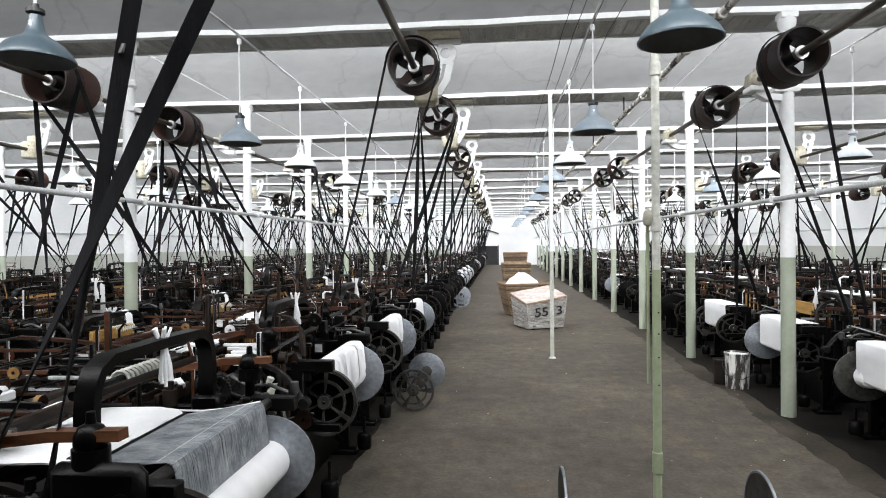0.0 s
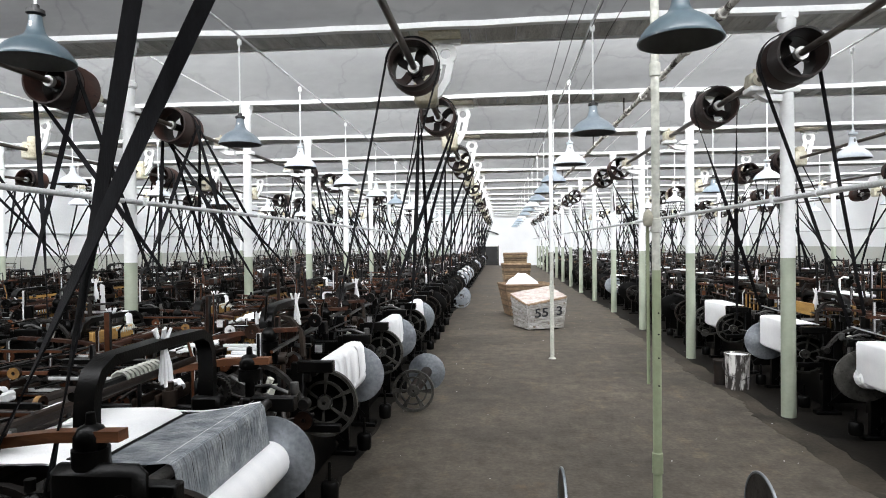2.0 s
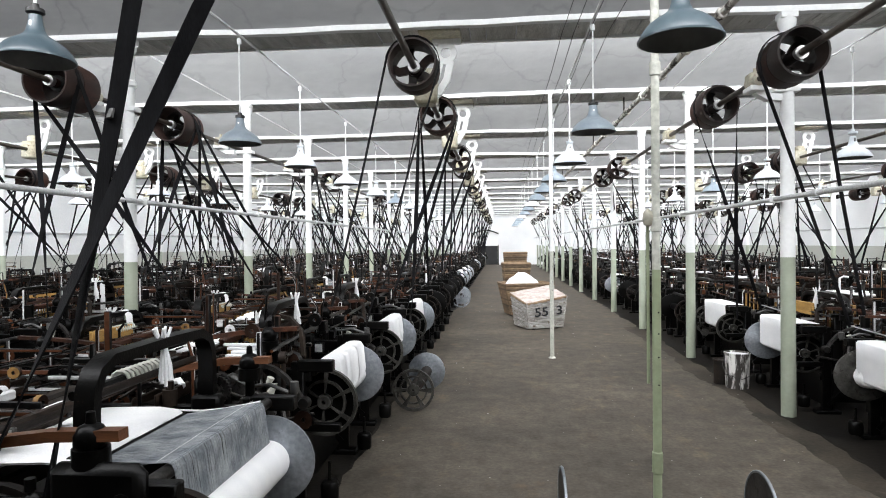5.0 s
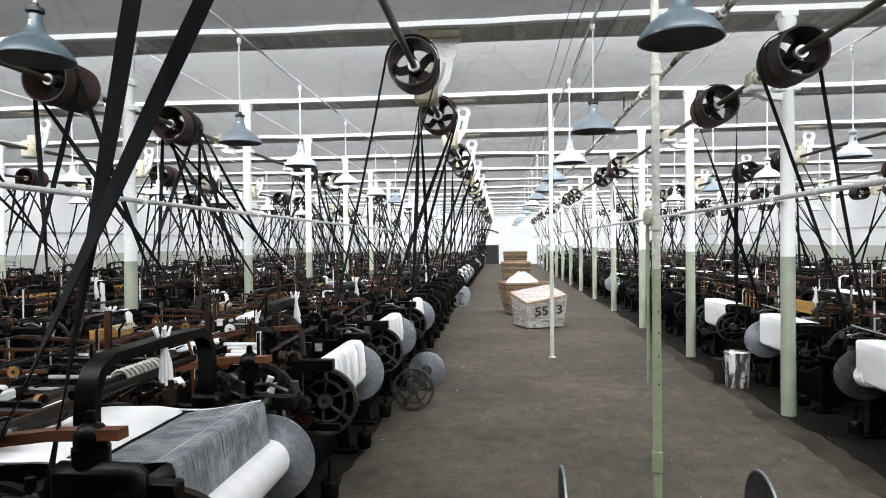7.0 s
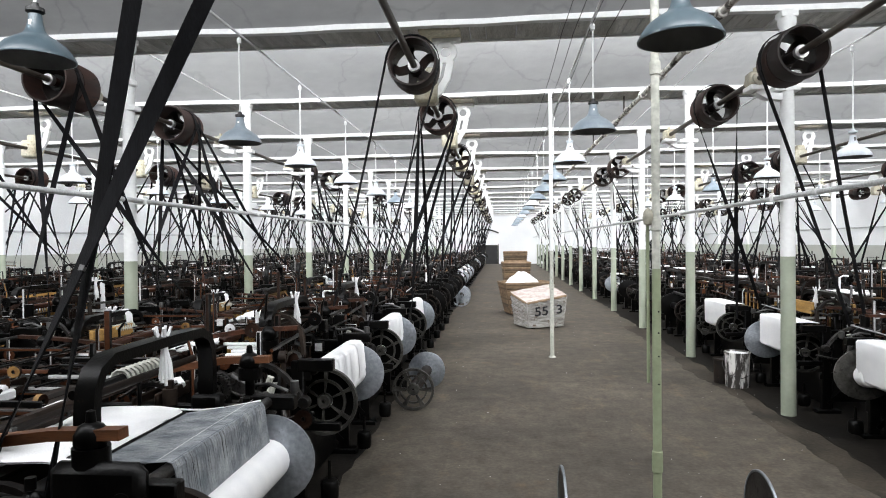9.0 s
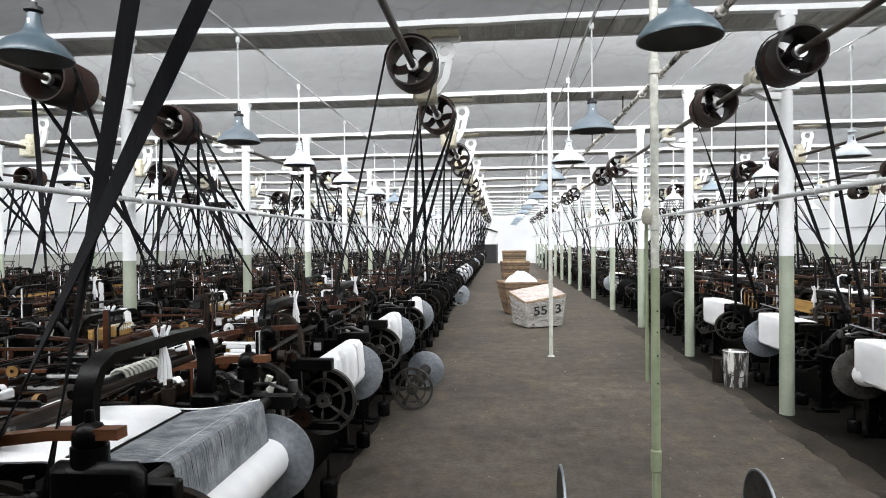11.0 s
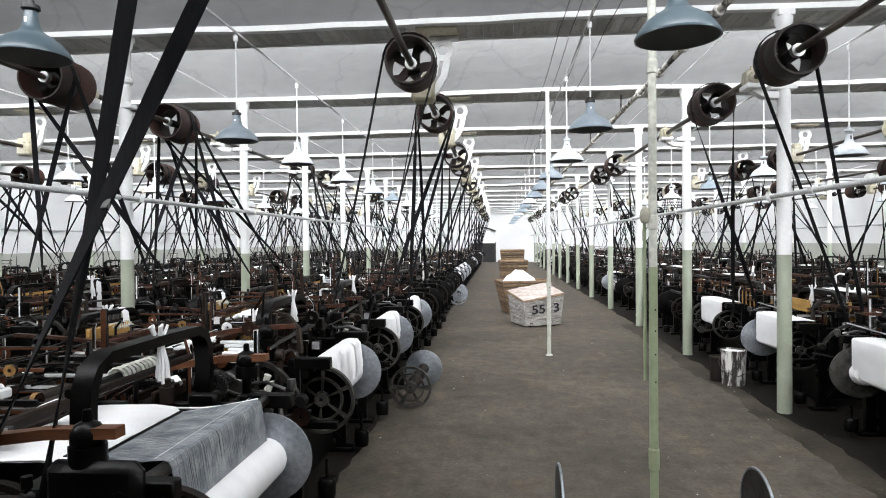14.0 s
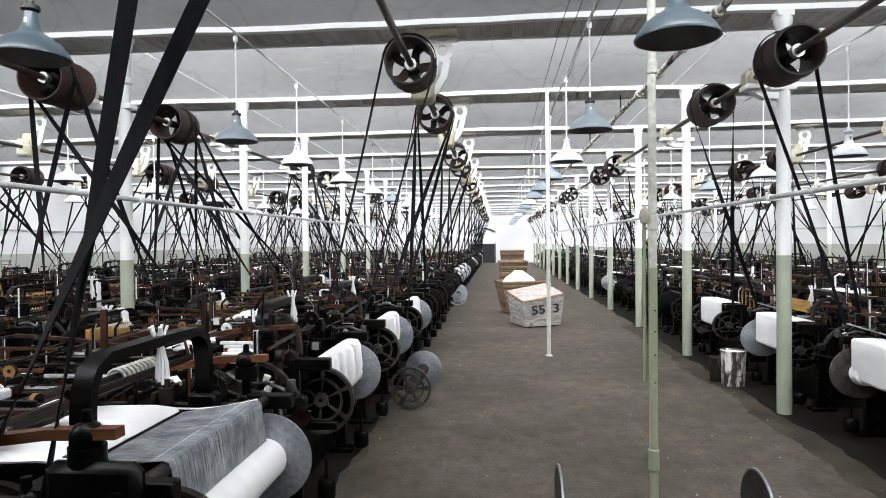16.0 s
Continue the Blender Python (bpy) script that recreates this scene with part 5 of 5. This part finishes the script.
for x in (0.60, 0.71, 0.85, 1.03):
    pts = []
    for k in range(-1, NB1 - 1):
        for i in range(6):
            f = i / 6
            pts.append((x, Y0 + (k + f) * BAY, 3.60 - 0.05 * math.sin(math.pi * f) * (1 + 0.3 * math.sin(k * 3 + x * 9))))
    tagged(part("wire", Geo().tube(pts, 0.0035, 5), IRON), "slack dark wire strung under the gutters", "wire", "overhead wires")

# slim posts along the aisle
def post(y, top, r, lower, upper, border, joints):
    e = thing("slim_post", "slim jointed iron post, green below and cream above", "post", "posts in the aisle", pose(0.72 if y > 5 else 0.73, y, 0))
    part("lower_tube", Geo().cyl((0, 0, 0), (0, 0, border), r, 16), lower, e)
    part("upper_tube", Geo().cyl((0, 0, border), (0, 0, top), r * 0.96, 16), upper, e)
    for z in joints:
        part("socket", Geo().turn([(r * 0.9, z - 0.035), (r * 1.22, z - 0.03), (r * 1.25, z), (r * 1.22, z + 0.03), (r * 0.9, z + 0.035)], (0, 0, 0), 2, 16), lower if z < border else upper, e)
    for z in (0.95, 1.08, 1.19, 1.29, 1.72):
        part("screw", Geo().cyl((0.2 * r, -r * 0.9, z), (0.2 * r, -r * 1.10, z), 0.004, 8), IRON_RUST, e)
    part("foot", Geo().cyl((0, 0, 0), (0, 0, 0.02), r * 1.9, 16, r * 1.3), lower, e)
    return e
e = post(3.05, GUT + 0.02, 0.0205, POLE_GREEN, POLE_GREY, 1.49, (0.565, 0.60, 1.70, 2.43))
part("side_conduit", Geo().tube([(-0.034, 0.02, 0.95), (-0.034, 0.02, 1.44), (-0.034, 0.02, 1.72)], 0.008, 8), POLE_GREEN, e)
part("side_fitting", Geo().turn([(0.0, 1.69), (0.02, 1.70), (0.026, 1.73), (0.02, 1.76), (0.0, 1.78)], (-0.036, 0.0, 0), 2, 12), CREAM, e, "small oval brass fitting")
post(9.0, GUT + 0.02, 0.028, POLE_GREY, WHITE, 1.5, (1.0, 2.6))

# ---- lamps: enamel shades on thin rods ----
def lamp(shade_mat, r, top):
    blue = shade_mat is not ENAMEL_PALE
    e = thing("pendant_lamp", "blue-grey enamel pendant lamp on a thin white rod" if blue else "pale enamel pendant lamp on a thin white rod", "lamp", "enamel pendant lamps")
    k = r / 0.2
    prof = [(0.034, 0.240), (0.038, 0.20), (0.048, 0.155), (0.062, 0.130), (0.085, 0.113), (0.115, 0.096), (0.155, 0.066), (0.185, 0.028), (0.198, 0.002), (0.200, -0.010)]
    prof = [(a * k, b * k) for a, b in prof]
    inner = [(a - 0.004, b - 0.005) for a, b in prof[::-1] if a > 0.04 * k]
    sh = part("shade", Geo().turn(prof + [(0.2 * k, -0.014 * k)] + inner[:1], (0, 0, 0), 2, 36), shade_mat, e)
    part("lining", Geo().turn(inner + [(0.03 * k, 0.11 * k), (0.0, 0.11 * k)], (0, 0, 0), 2, 36), ENAMEL_IN, sh, "dull grey inside of the shade")
    part("rim", Geo().ring((0, 0, -0.010 * k), 2, 0.196 * k, 0.204 * k, 0.008, 36), shade_mat, sh)
    part("cap", Geo().turn([(0.0, 0.285), (0.018, 0.285), (0.02, 0.262), (0.044, 0.258), (0.046, 0.238), (0.03, 0.230), (0.0, 0.23)], (0, 0, 0.0), 2, 20), BLACK if blue else shade_mat, e, "black lamp cap" if blue else "")
    part("badge", Geo().box((-0.008, -0.044 * k, 0.15), (0.008, -0.036 * k, 0.19), 0.002), WHITE if blue else ENAMEL_IN, e)
    part("rod", Geo().cyl((0, 0, 0.28), (0, 0, top), 0.008, 8), WHITE, e)
    part("rod_joint", Geo().ring((0, 0, top - 0.04), 2, 0.006, 0.022, 0.05, 12), WHITE, e)
    return e
lamp_protos = {}
def put_lamp(x, y, z, blue, r=0.2):
    key = (blue, r, round(z, 2))
    if key in lamp_protos:
        copy_thing(lamp_protos[key], pose(x, y, z, 0, 0, 37 * y))
    else:
        # blue shades beyond 4 m take the enamel with skylight in its colour
        e = lamp((ENAMEL_BLUE if y < 4 else ENAMEL_SKYLIT) if blue else ENAMEL_PALE, r, 3.62 - z)
        e.matrix_basis = pose(x, y, z)
        lamp_protos[key] = e
for y, b, z in ((5.9, 1, 2.64), (7.86, 0, 2.60), (10.2, 1, 2.61), (12.4, 1, 2.61), (14.6, 1, 2.61), (16.9, 0, 2.61), (19.2, 1, 2.61), (22.0, 1, 2.61), (25.0, 0, 2.61), (28.0, 1, 2.61), (31.0, 1, 2.61), (34, 1, 2.61), (37, 1, 2.61)):
    put_lamp(0.86 if y > 4 else 0.83, y, z, b)
put_lamp(0.722, 2.6, 2.43, 1, 0.163)
put_lamp(-2.42, 3.13, 2.615, 1, 0.188)
tagged(part("conduit", Geo().cyl((0.70, 2.6, 3.632), (0.89, 2.6, 3.645), 0.011, 8), WHITE), "thin white conduit arm above a lamp", "conduit", "lamp conduits")
for y, b in ((5.9, 1), (7.75, 0), (10.1, 0), (12.6, 0), (15.0, 1), (17.4, 0), (20, 0), (23, 0), (26, 0), (29, 0)):
    put_lamp(-2.48, y, 2.615, b)
for y, b in ((6.9, 0), (9.0, 0), (11.2, 1), (13.6, 0), (16.0, 0), (18.4, 0), (21, 0), (24, 0), (27, 0)):
    put_lamp(3.64, y, 2.48, b, 0.175)
for x, ys in ((-6.4, (9.0, 11.4, 14.0, 17.0, 20.0, 23.0)), (7.2, (9.4, 12.2, 15.0, 18.0, 21.0)), (-9.4, (13.4, 17.0, 20.5)), (10.4, (14.2, 18.0, 22.0))):
    for y in ys:
        put_lamp(x, y, 2.6, 0)
# conduits that feed the lamps
for x in (-2.48, 0.86, 3.65, -6.4, 7.2, -9.4, 10.4):
    e = tagged(part("conduit", Geo().cyl((x, 0.5, 3.645), (x, WY1 - 0.1, 3.645), 0.011, 8), WHITE), "thin white conduit that feeds the lamps", "conduit", "lamp conduits")

# ---- things on the floor of the aisle ----
def spare_beam(x, y0, length, r, lean, bright, label):
    e = thing("spare_warp_beam", label, "warp beam", "spare warp beams", pose(x, y0, r, 0, 0, lean))
    part("barrel", Geo().cyl((0, 0, 0), (0, length, 0), 0.06, 18), WOOD_DARK, e)
    part("near_wheel", wheel(r, 0.04, 0.055, 6, 0.0, 0.022, 0.0, 36, 0.018, (0, 0, 0), (0.13,)), RIM if not bright else ZINC, e, "spoked grey iron beam wheel")
    part("far_flange", Geo().turn([(0.02, -0.02), (0.05, -0.02), (0.09, -0.006), (r - 0.02, -0.010), (r, -0.004), (r, 0.010), (r - 0.02, 0.006), (0.05, 0.02), (0.02, 0.02)], (0, length, 0), 1, 36, True), ZINC, e, "dull zinc-grey beam flange")
    return e
spare_beam(-0.85, 6.08, 0.92, 0.205, -1.5, False, "empty wooden warp beam with iron wheels standing on the floor")
spare_beam(-1.0, 16.1, 0.8, 0.24, 2, True, "empty warp beam with grey flanges beside the looms")
# beam across the aisle in front
e = thing("loose_warp_beam", "loose warp beam with thin grey flanges across the aisle", "warp beam", "spare warp beams", pose(0.312, 3.30, 0.228, 0, 0, -90))
part("barrel", Geo().cyl((0, 0.0, 0), (0, 0.99, 0), 0.05, 18), WOOD_DARK, e)
for yy in (0.0, 0.99):
    f = part("flange", Geo().turn([(0.02, -0.015), (0.06, -0.012), (0.20, -0.003), (0.219, -0.003), (0.219, 0.003), (0.20, 0.003), (0.06, 0.012), (0.02, 0.015)], (0, yy, 0), 1, 40, True), IRON_WORN, e, "dull dark iron flange")
    part("rim", Geo().turn([(0.215, -0.006), (0.224, -0.0075), (0.228, -0.004), (0.228, 0.004), (0.224, 0.0075), (0.215, 0.006)], (0, yy, 0), 1, 40, True), ZINC, f, "thin worn bright rim")

def skip(x, y, w, l, h, turn, mat, rim_mat, label, fill=None, number="", flare=0.28, skew=(0, 0)):
    """A wicker skip: flared woven sides with stakes, a stout rim and runners."""
    e = thing("wicker_skip", label, "basket", "wicker skips in the aisle", pose(x, y, 0, 0, 0, turn))
    def at(u, v, z):
        f = 1 - flare + flare * z / h
        return (u * w / 2 * f, v * l / 2 * f, z * (1 + (skew[0] * u + skew[1] * v) / h))
    rows = 15
    g = Geo()
    def loop(z, grow):
        pts = []
        n = 10
        for (a, b, c, d) in ((-1, -1, 1, -1), (1, -1, 1, 1), (1, 1, -1, 1), (-1, 1, -1, -1)):
            for i in range(n):
                t = i / n
                u, v = a + (c - a) * t, b + (d - b) * t
                p = at(u, v, z)
                o = grow * math.sin((i + (0 if int(z * 100) % 2 else 1)) * math.pi)
                bow = 0.012 * math.sin(math.pi * t)
                nx, ny = (0, b) if b == d else (a, 0)
                k = 0.006 * (1 if (i + int(round(z / h * rows))) % 2 else -1)
                pts.append((p[0] + nx * (k + bow), p[1] + ny * (k + bow), p[2]))
        pts.append(pts[0])
        return pts
    inner = Geo()
    vs = [at(u * 0.975, v * 0.975, z) for z in (0.04, h) for u, v in ((-1, -1), (1, -1), (1, 1), (-1, 1))]
    vi = [at(u * 0.95, v * 0.95, z) for z in (0.06, h) for u, v in ((-1, -1), (1, -1), (1, 1), (-1, 1))]
    inner.add(vs, [(0, 1, 5, 4), (1, 2, 6, 5), (2, 3, 7, 6), (3, 0, 4, 7), (3, 2, 1, 0)])
    inner.add(vi, [(4, 5, 1, 0), (5, 6, 2, 1), (6, 7, 3, 2), (7, 4, 0, 3), (0, 1, 2, 3)])
    part("lining", inner, mat, e)
    for q in range(rows):
        z = 0.05 + (h - 0.09) * q / (rows - 1)
        part("wicker_course", Geo().tube(loop(z, 0), (h / rows) * 0.56, 6), mat, e)
    for u, v in [(q, -1) for q in (-1, -0.6, -0.2, 0.2, 0.6, 1)] + [(-1, q) for q in (-0.5, 0, 0.5)]:
        part("stake", Geo().tube([at(u * (1.03 if v else 1.04), v * 1.035, z) for z in (0.03, h * 0.5, h)], 0.011, 6), mat, e)
    part("rim", Geo().tube(loop(h - 0.01, 0), 0.025, 8), rim_mat, e)
    for u in (-0.7, 0.7):
        a, b = at(u, -1, 0), at(u, 1, 0)
        part("runner", Geo().box((a[0] - 0.03, a[1], 0), (a[0] + 0.03, b[1], 0.05), 0.008), WOOD_DARK, e)
    if fill == "lid":
        rnd = random.Random(3)
        n = 12
        vs, fs = [], []
        for j in range(n + 1):
            for i in range(n + 1):
                p = at(-1.04 + 2.08 * i / n, -1.04 + 2.08 * j / n, h)
                vs.append((p[0], p[1], p[2] + 0.02 + 0.04 * math.sin(math.pi * i / n) * math.sin(math.pi * j / n) + rnd.uniform(-0.006, 0.006)))
        m = len(vs)
        vs += [(a, b, c - 0.02) for a, b, c in vs]
        for j in range(n):
            for i in range(n):
                q = (j * (n + 1) + i, j * (n + 1) + i + 1, (j + 1) * (n + 1) + i + 1, (j + 1) * (n + 1) + i)
                fs += [q, tuple(k + m for k in q[::-1])]
        part("lid", Geo().add(vs, fs), LID, e, "worn pinkish-white wicker lid", 60)
    if number:
        f = 1 - flare * 0.5
        cu = bpy.data.curves.new("number", "FONT")
        cu.body, cu.size, cu.align_x, cu.align_y, cu.extrude, cu.offset = number, 0.235, "CENTER", "CENTER", 0.002, 0.003
        o = new("number", cu)
        dg = bpy.context.evaluated_depsgraph_get()
        me = bpy.data.meshes.new_from_object(o.evaluated_get(dg))
        bpy.data.objects.remove(o)
        me.materials.clear()
        me.materials.append(INK)
        ob = new("number", me)
        ob.parent = e
        slope = math.degrees(math.atan(flare * 0.5 * l / h))
        ob.matrix_basis = pose(0.03, -l / 2 * f - 0.05, h * 0.54, 90 + slope, 0, 0) @ pose(0, 0, 0, 0, 0, 4) @ Matrix.Diagonal((1.25, 1, 1, 1))
        tagged(ob, "number 5513 stencilled in black")
    return e
LID = material("worn_pinkish_lid", (0.44, 0.36, 0.32), (0.62, 0.565, 0.535), 10, 0.7, 0, 0.5, 60, (0.32, 0.21, 0.15), 0.36)
skip(0.72, 12.3, 0.80, 0.75, 0.62, 22, WICKER_W, WICKER, "whitewashed wicker skip with a black stencilled number", "lid", "5513", 0.15, (0.06, 0.07))
e = skip(0.56, 14.5, 1.08, 0.85, 0.72, 12, WICKER, WICKER, "brown wicker skip heaped with white cotton waste")
g = Geo()
rnd = random.Random(8)
n = 16
vs, fs = [], []
for j in range(n + 1):
    for i in range(n + 1):
        u, v = -1 + 2 * i / n, -1 + 2 * j / n
        h = max(0, 1 - (abs(u - 0.1) ** 1.5 + abs(v) ** 1.8)) ** 0.9
        vs.append((u * 0.40 - 0.10, v * 0.36, 0.68 + 0.29 * h + 0.10 * noise.noise((u * 3, v * 3, 1)) * h + rnd.uniform(-0.012, 0.012)))
for j in range(n):
    for i in range(n):
        fs.append((j * (n + 1) + i, j * (n + 1) + i + 1, (j + 1) * (n + 1) + i + 1, (j + 1) * (n + 1) + i))
hp = part("cotton_waste", g.add(vs, fs), COTTON, None, "", 70)
hp.matrix_basis = pose(0.56, 14.5, 0, 0, 0, 12)
tagged(hp, "loose heap of white cotton waste in a skip", "cotton waste")
skip(0.49, 20.0, 0.82, 0.8, 1.0, 4, WICKER, WICKER, "tall brown wicker skip in the aisle")
skip(0.62, 26.0, 0.9, 0.8, 1.25, -3, WICKER, WICKER, "tall brown wicker skip in the aisle")

# paint-splashed bucket
e = thing("bucket", "dark bucket splashed with white paint beside a loom", "bucket", "", pose(2.60, 7.25, 0))
part("pail", Geo().turn([(0.0, 0.012), (0.108, 0.012), (0.113, 0.0), (0.118, 0.0), (0.133, 0.38), (0.138, 0.385), (0.133, 0.39), (0.126, 0.38), (0.111, 0.03), (0.0, 0.03)], (0, 0, 0), 2, 30), BUCKET, e)
part("contents", Geo().cyl((0, 0, 0.2), (0, 0, 0.372), 0.118, 28, 0.125), COTTON, e, "white paint crust inside")
part("bail", Geo().tube([(-0.136, 0, 0.36), (-0.165, -0.02, 0.26), (-0.15, -0.07, 0.16), (0, -0.145, 0.12), (0.15, -0.07, 0.16), (0.165, -0.02, 0.26), (0.136, 0, 0.36)], 0.004, 6), IRON_WORN, e)
b2 = thing("tin", "rusty brown tin standing beside the bucket", "tin", "", pose(2.505, 7.46, 0))
part("tin_body", Geo().cyl((0, 0, 0), (0, 0, 0.27), 0.085, 20, 0.09), IRON_RUST, b2)
part("tin_rim", Geo().ring((0, 0, 0.27), 2, 0.08, 0.095, 0.015, 20), IRON_RUST, b2)

# tie rods between the gutters
for x in (-3.9, 2.41):
    for k in range(0, 8):
        y = Y0 + k * BAY
        tagged(part("tie_rod", Geo().cyl((x, y + 0.49, 3.765), (x, y + BAY - 0.02, 3.745), 0.009, 6), WHITE), "thin white tie rod between two gutters", "tie rod", "roof tie rods")
# lint on the floor
g = Geo()
rnd = random.Random(17)
for i in range(330):
    x, y, r = rnd.uniform(-1.0, 2.7), 2.2 + 20 * rnd.random() ** 2, rnd.choice((0.002, 0.003, 0.0045, 0.008))
    a = rnd.uniform(0, 6.28)
    z = 0.007
    ca, sa = math.cos(a) * r, math.sin(a) * r
    k = rnd.uniform(0.25, 0.8)
    g.add([(x - ca, y - sa, z), (x + sa * k, y - ca * k, z), (x + ca, y + sa, z + 0.002), (x - sa * k, y + ca * k, z + 0.003)], [(0, 1, 2, 3)])
tagged(part("lint", g, COTTON, None, "", 0), "scattered white cotton lint on the floor", "lint", "", "stuff")

# the laced joint of the nearest belt
near_belt = next(q for q, ri, y in BELTS if ri == 0 and y < 3)
lacing = part("lacing", Geo().box((-0.0045, -0.016, -0.016), (0.0045, 0.016, 0.016), 0.002), GREY_IRON, near_belt, "grey metal belt lacing")
LOOP = ((-0.247, 0.012, 0.07), (-0.702, -0.048, -2.487), (-0.75, -0.06, -2.62), (-0.87, -0.06, -2.53), (-0.923, -0.072, -2.393), (0.221, -0.012, -0.07), (0.19, 0, 0.14), (0, 0, 0.235), (-0.15, 0, 0.18))


def on_loop(far):
    """The place that far along the belt, and how the belt leans there."""
    pts = [Vector(p) for p in LOOP] + [Vector(LOOP[0])]
    far %= sum((q - p).length for p, q in zip(pts, pts[1:]))
    for i, (p, q) in enumerate(zip(pts, pts[1:])):
        if far <= (q - p).length:
            return p.lerp(q, far / (q - p).length), i
        far -= (q - p).length
    return pts[0], 0


def motions():
    """The line shafts turn steadily, the belts sway, and a belt joint runs round."""
    for i, s in enumerate(shafts):
        p = s.matrix_basis.translation.copy()
        walk(s, [(j / 15, pose(p.x, p.y, p.z, 0, (60 * j + 40 * i) % 360, 0)) for j in range(241)])
    for i, (b, ri, y) in enumerate(BELTS):
        p = b.matrix_basis.translation.copy()
        size = 0.12 if (ri == 0 and y < 3) else 0.8 if ri == 0 else 0.5
        w1, w2 = 4.6 + 0.7 * math.sin(i * 2.3), 7.9 + math.cos(i * 1.7)
        walk(b, [(j / 5, pose(p.x, p.y, p.z, 0, size * (0.7 * math.sin(w1 * j / 5 + i) + 0.4 * math.sin(w2 * j / 5 + 2 * i)), 0)) for j in range(81)])
    rows, pts = [], [Vector(p) for p in LOOP]
    pace = sum((q - p).length for p, q in zip(pts, pts[1:] + pts[:1])) / 2.54
    for j in range(241):
        place, i = on_loop(1.42 - pace * (j / 15 - 7.46))
        rows.append((j / 15, pose(place.x, place.y - 0.003, place.z, 0, 12 if i < 3 else 24, 65 if i in (0, 4) else 40)))
    walk(lacing, rows)


motions()
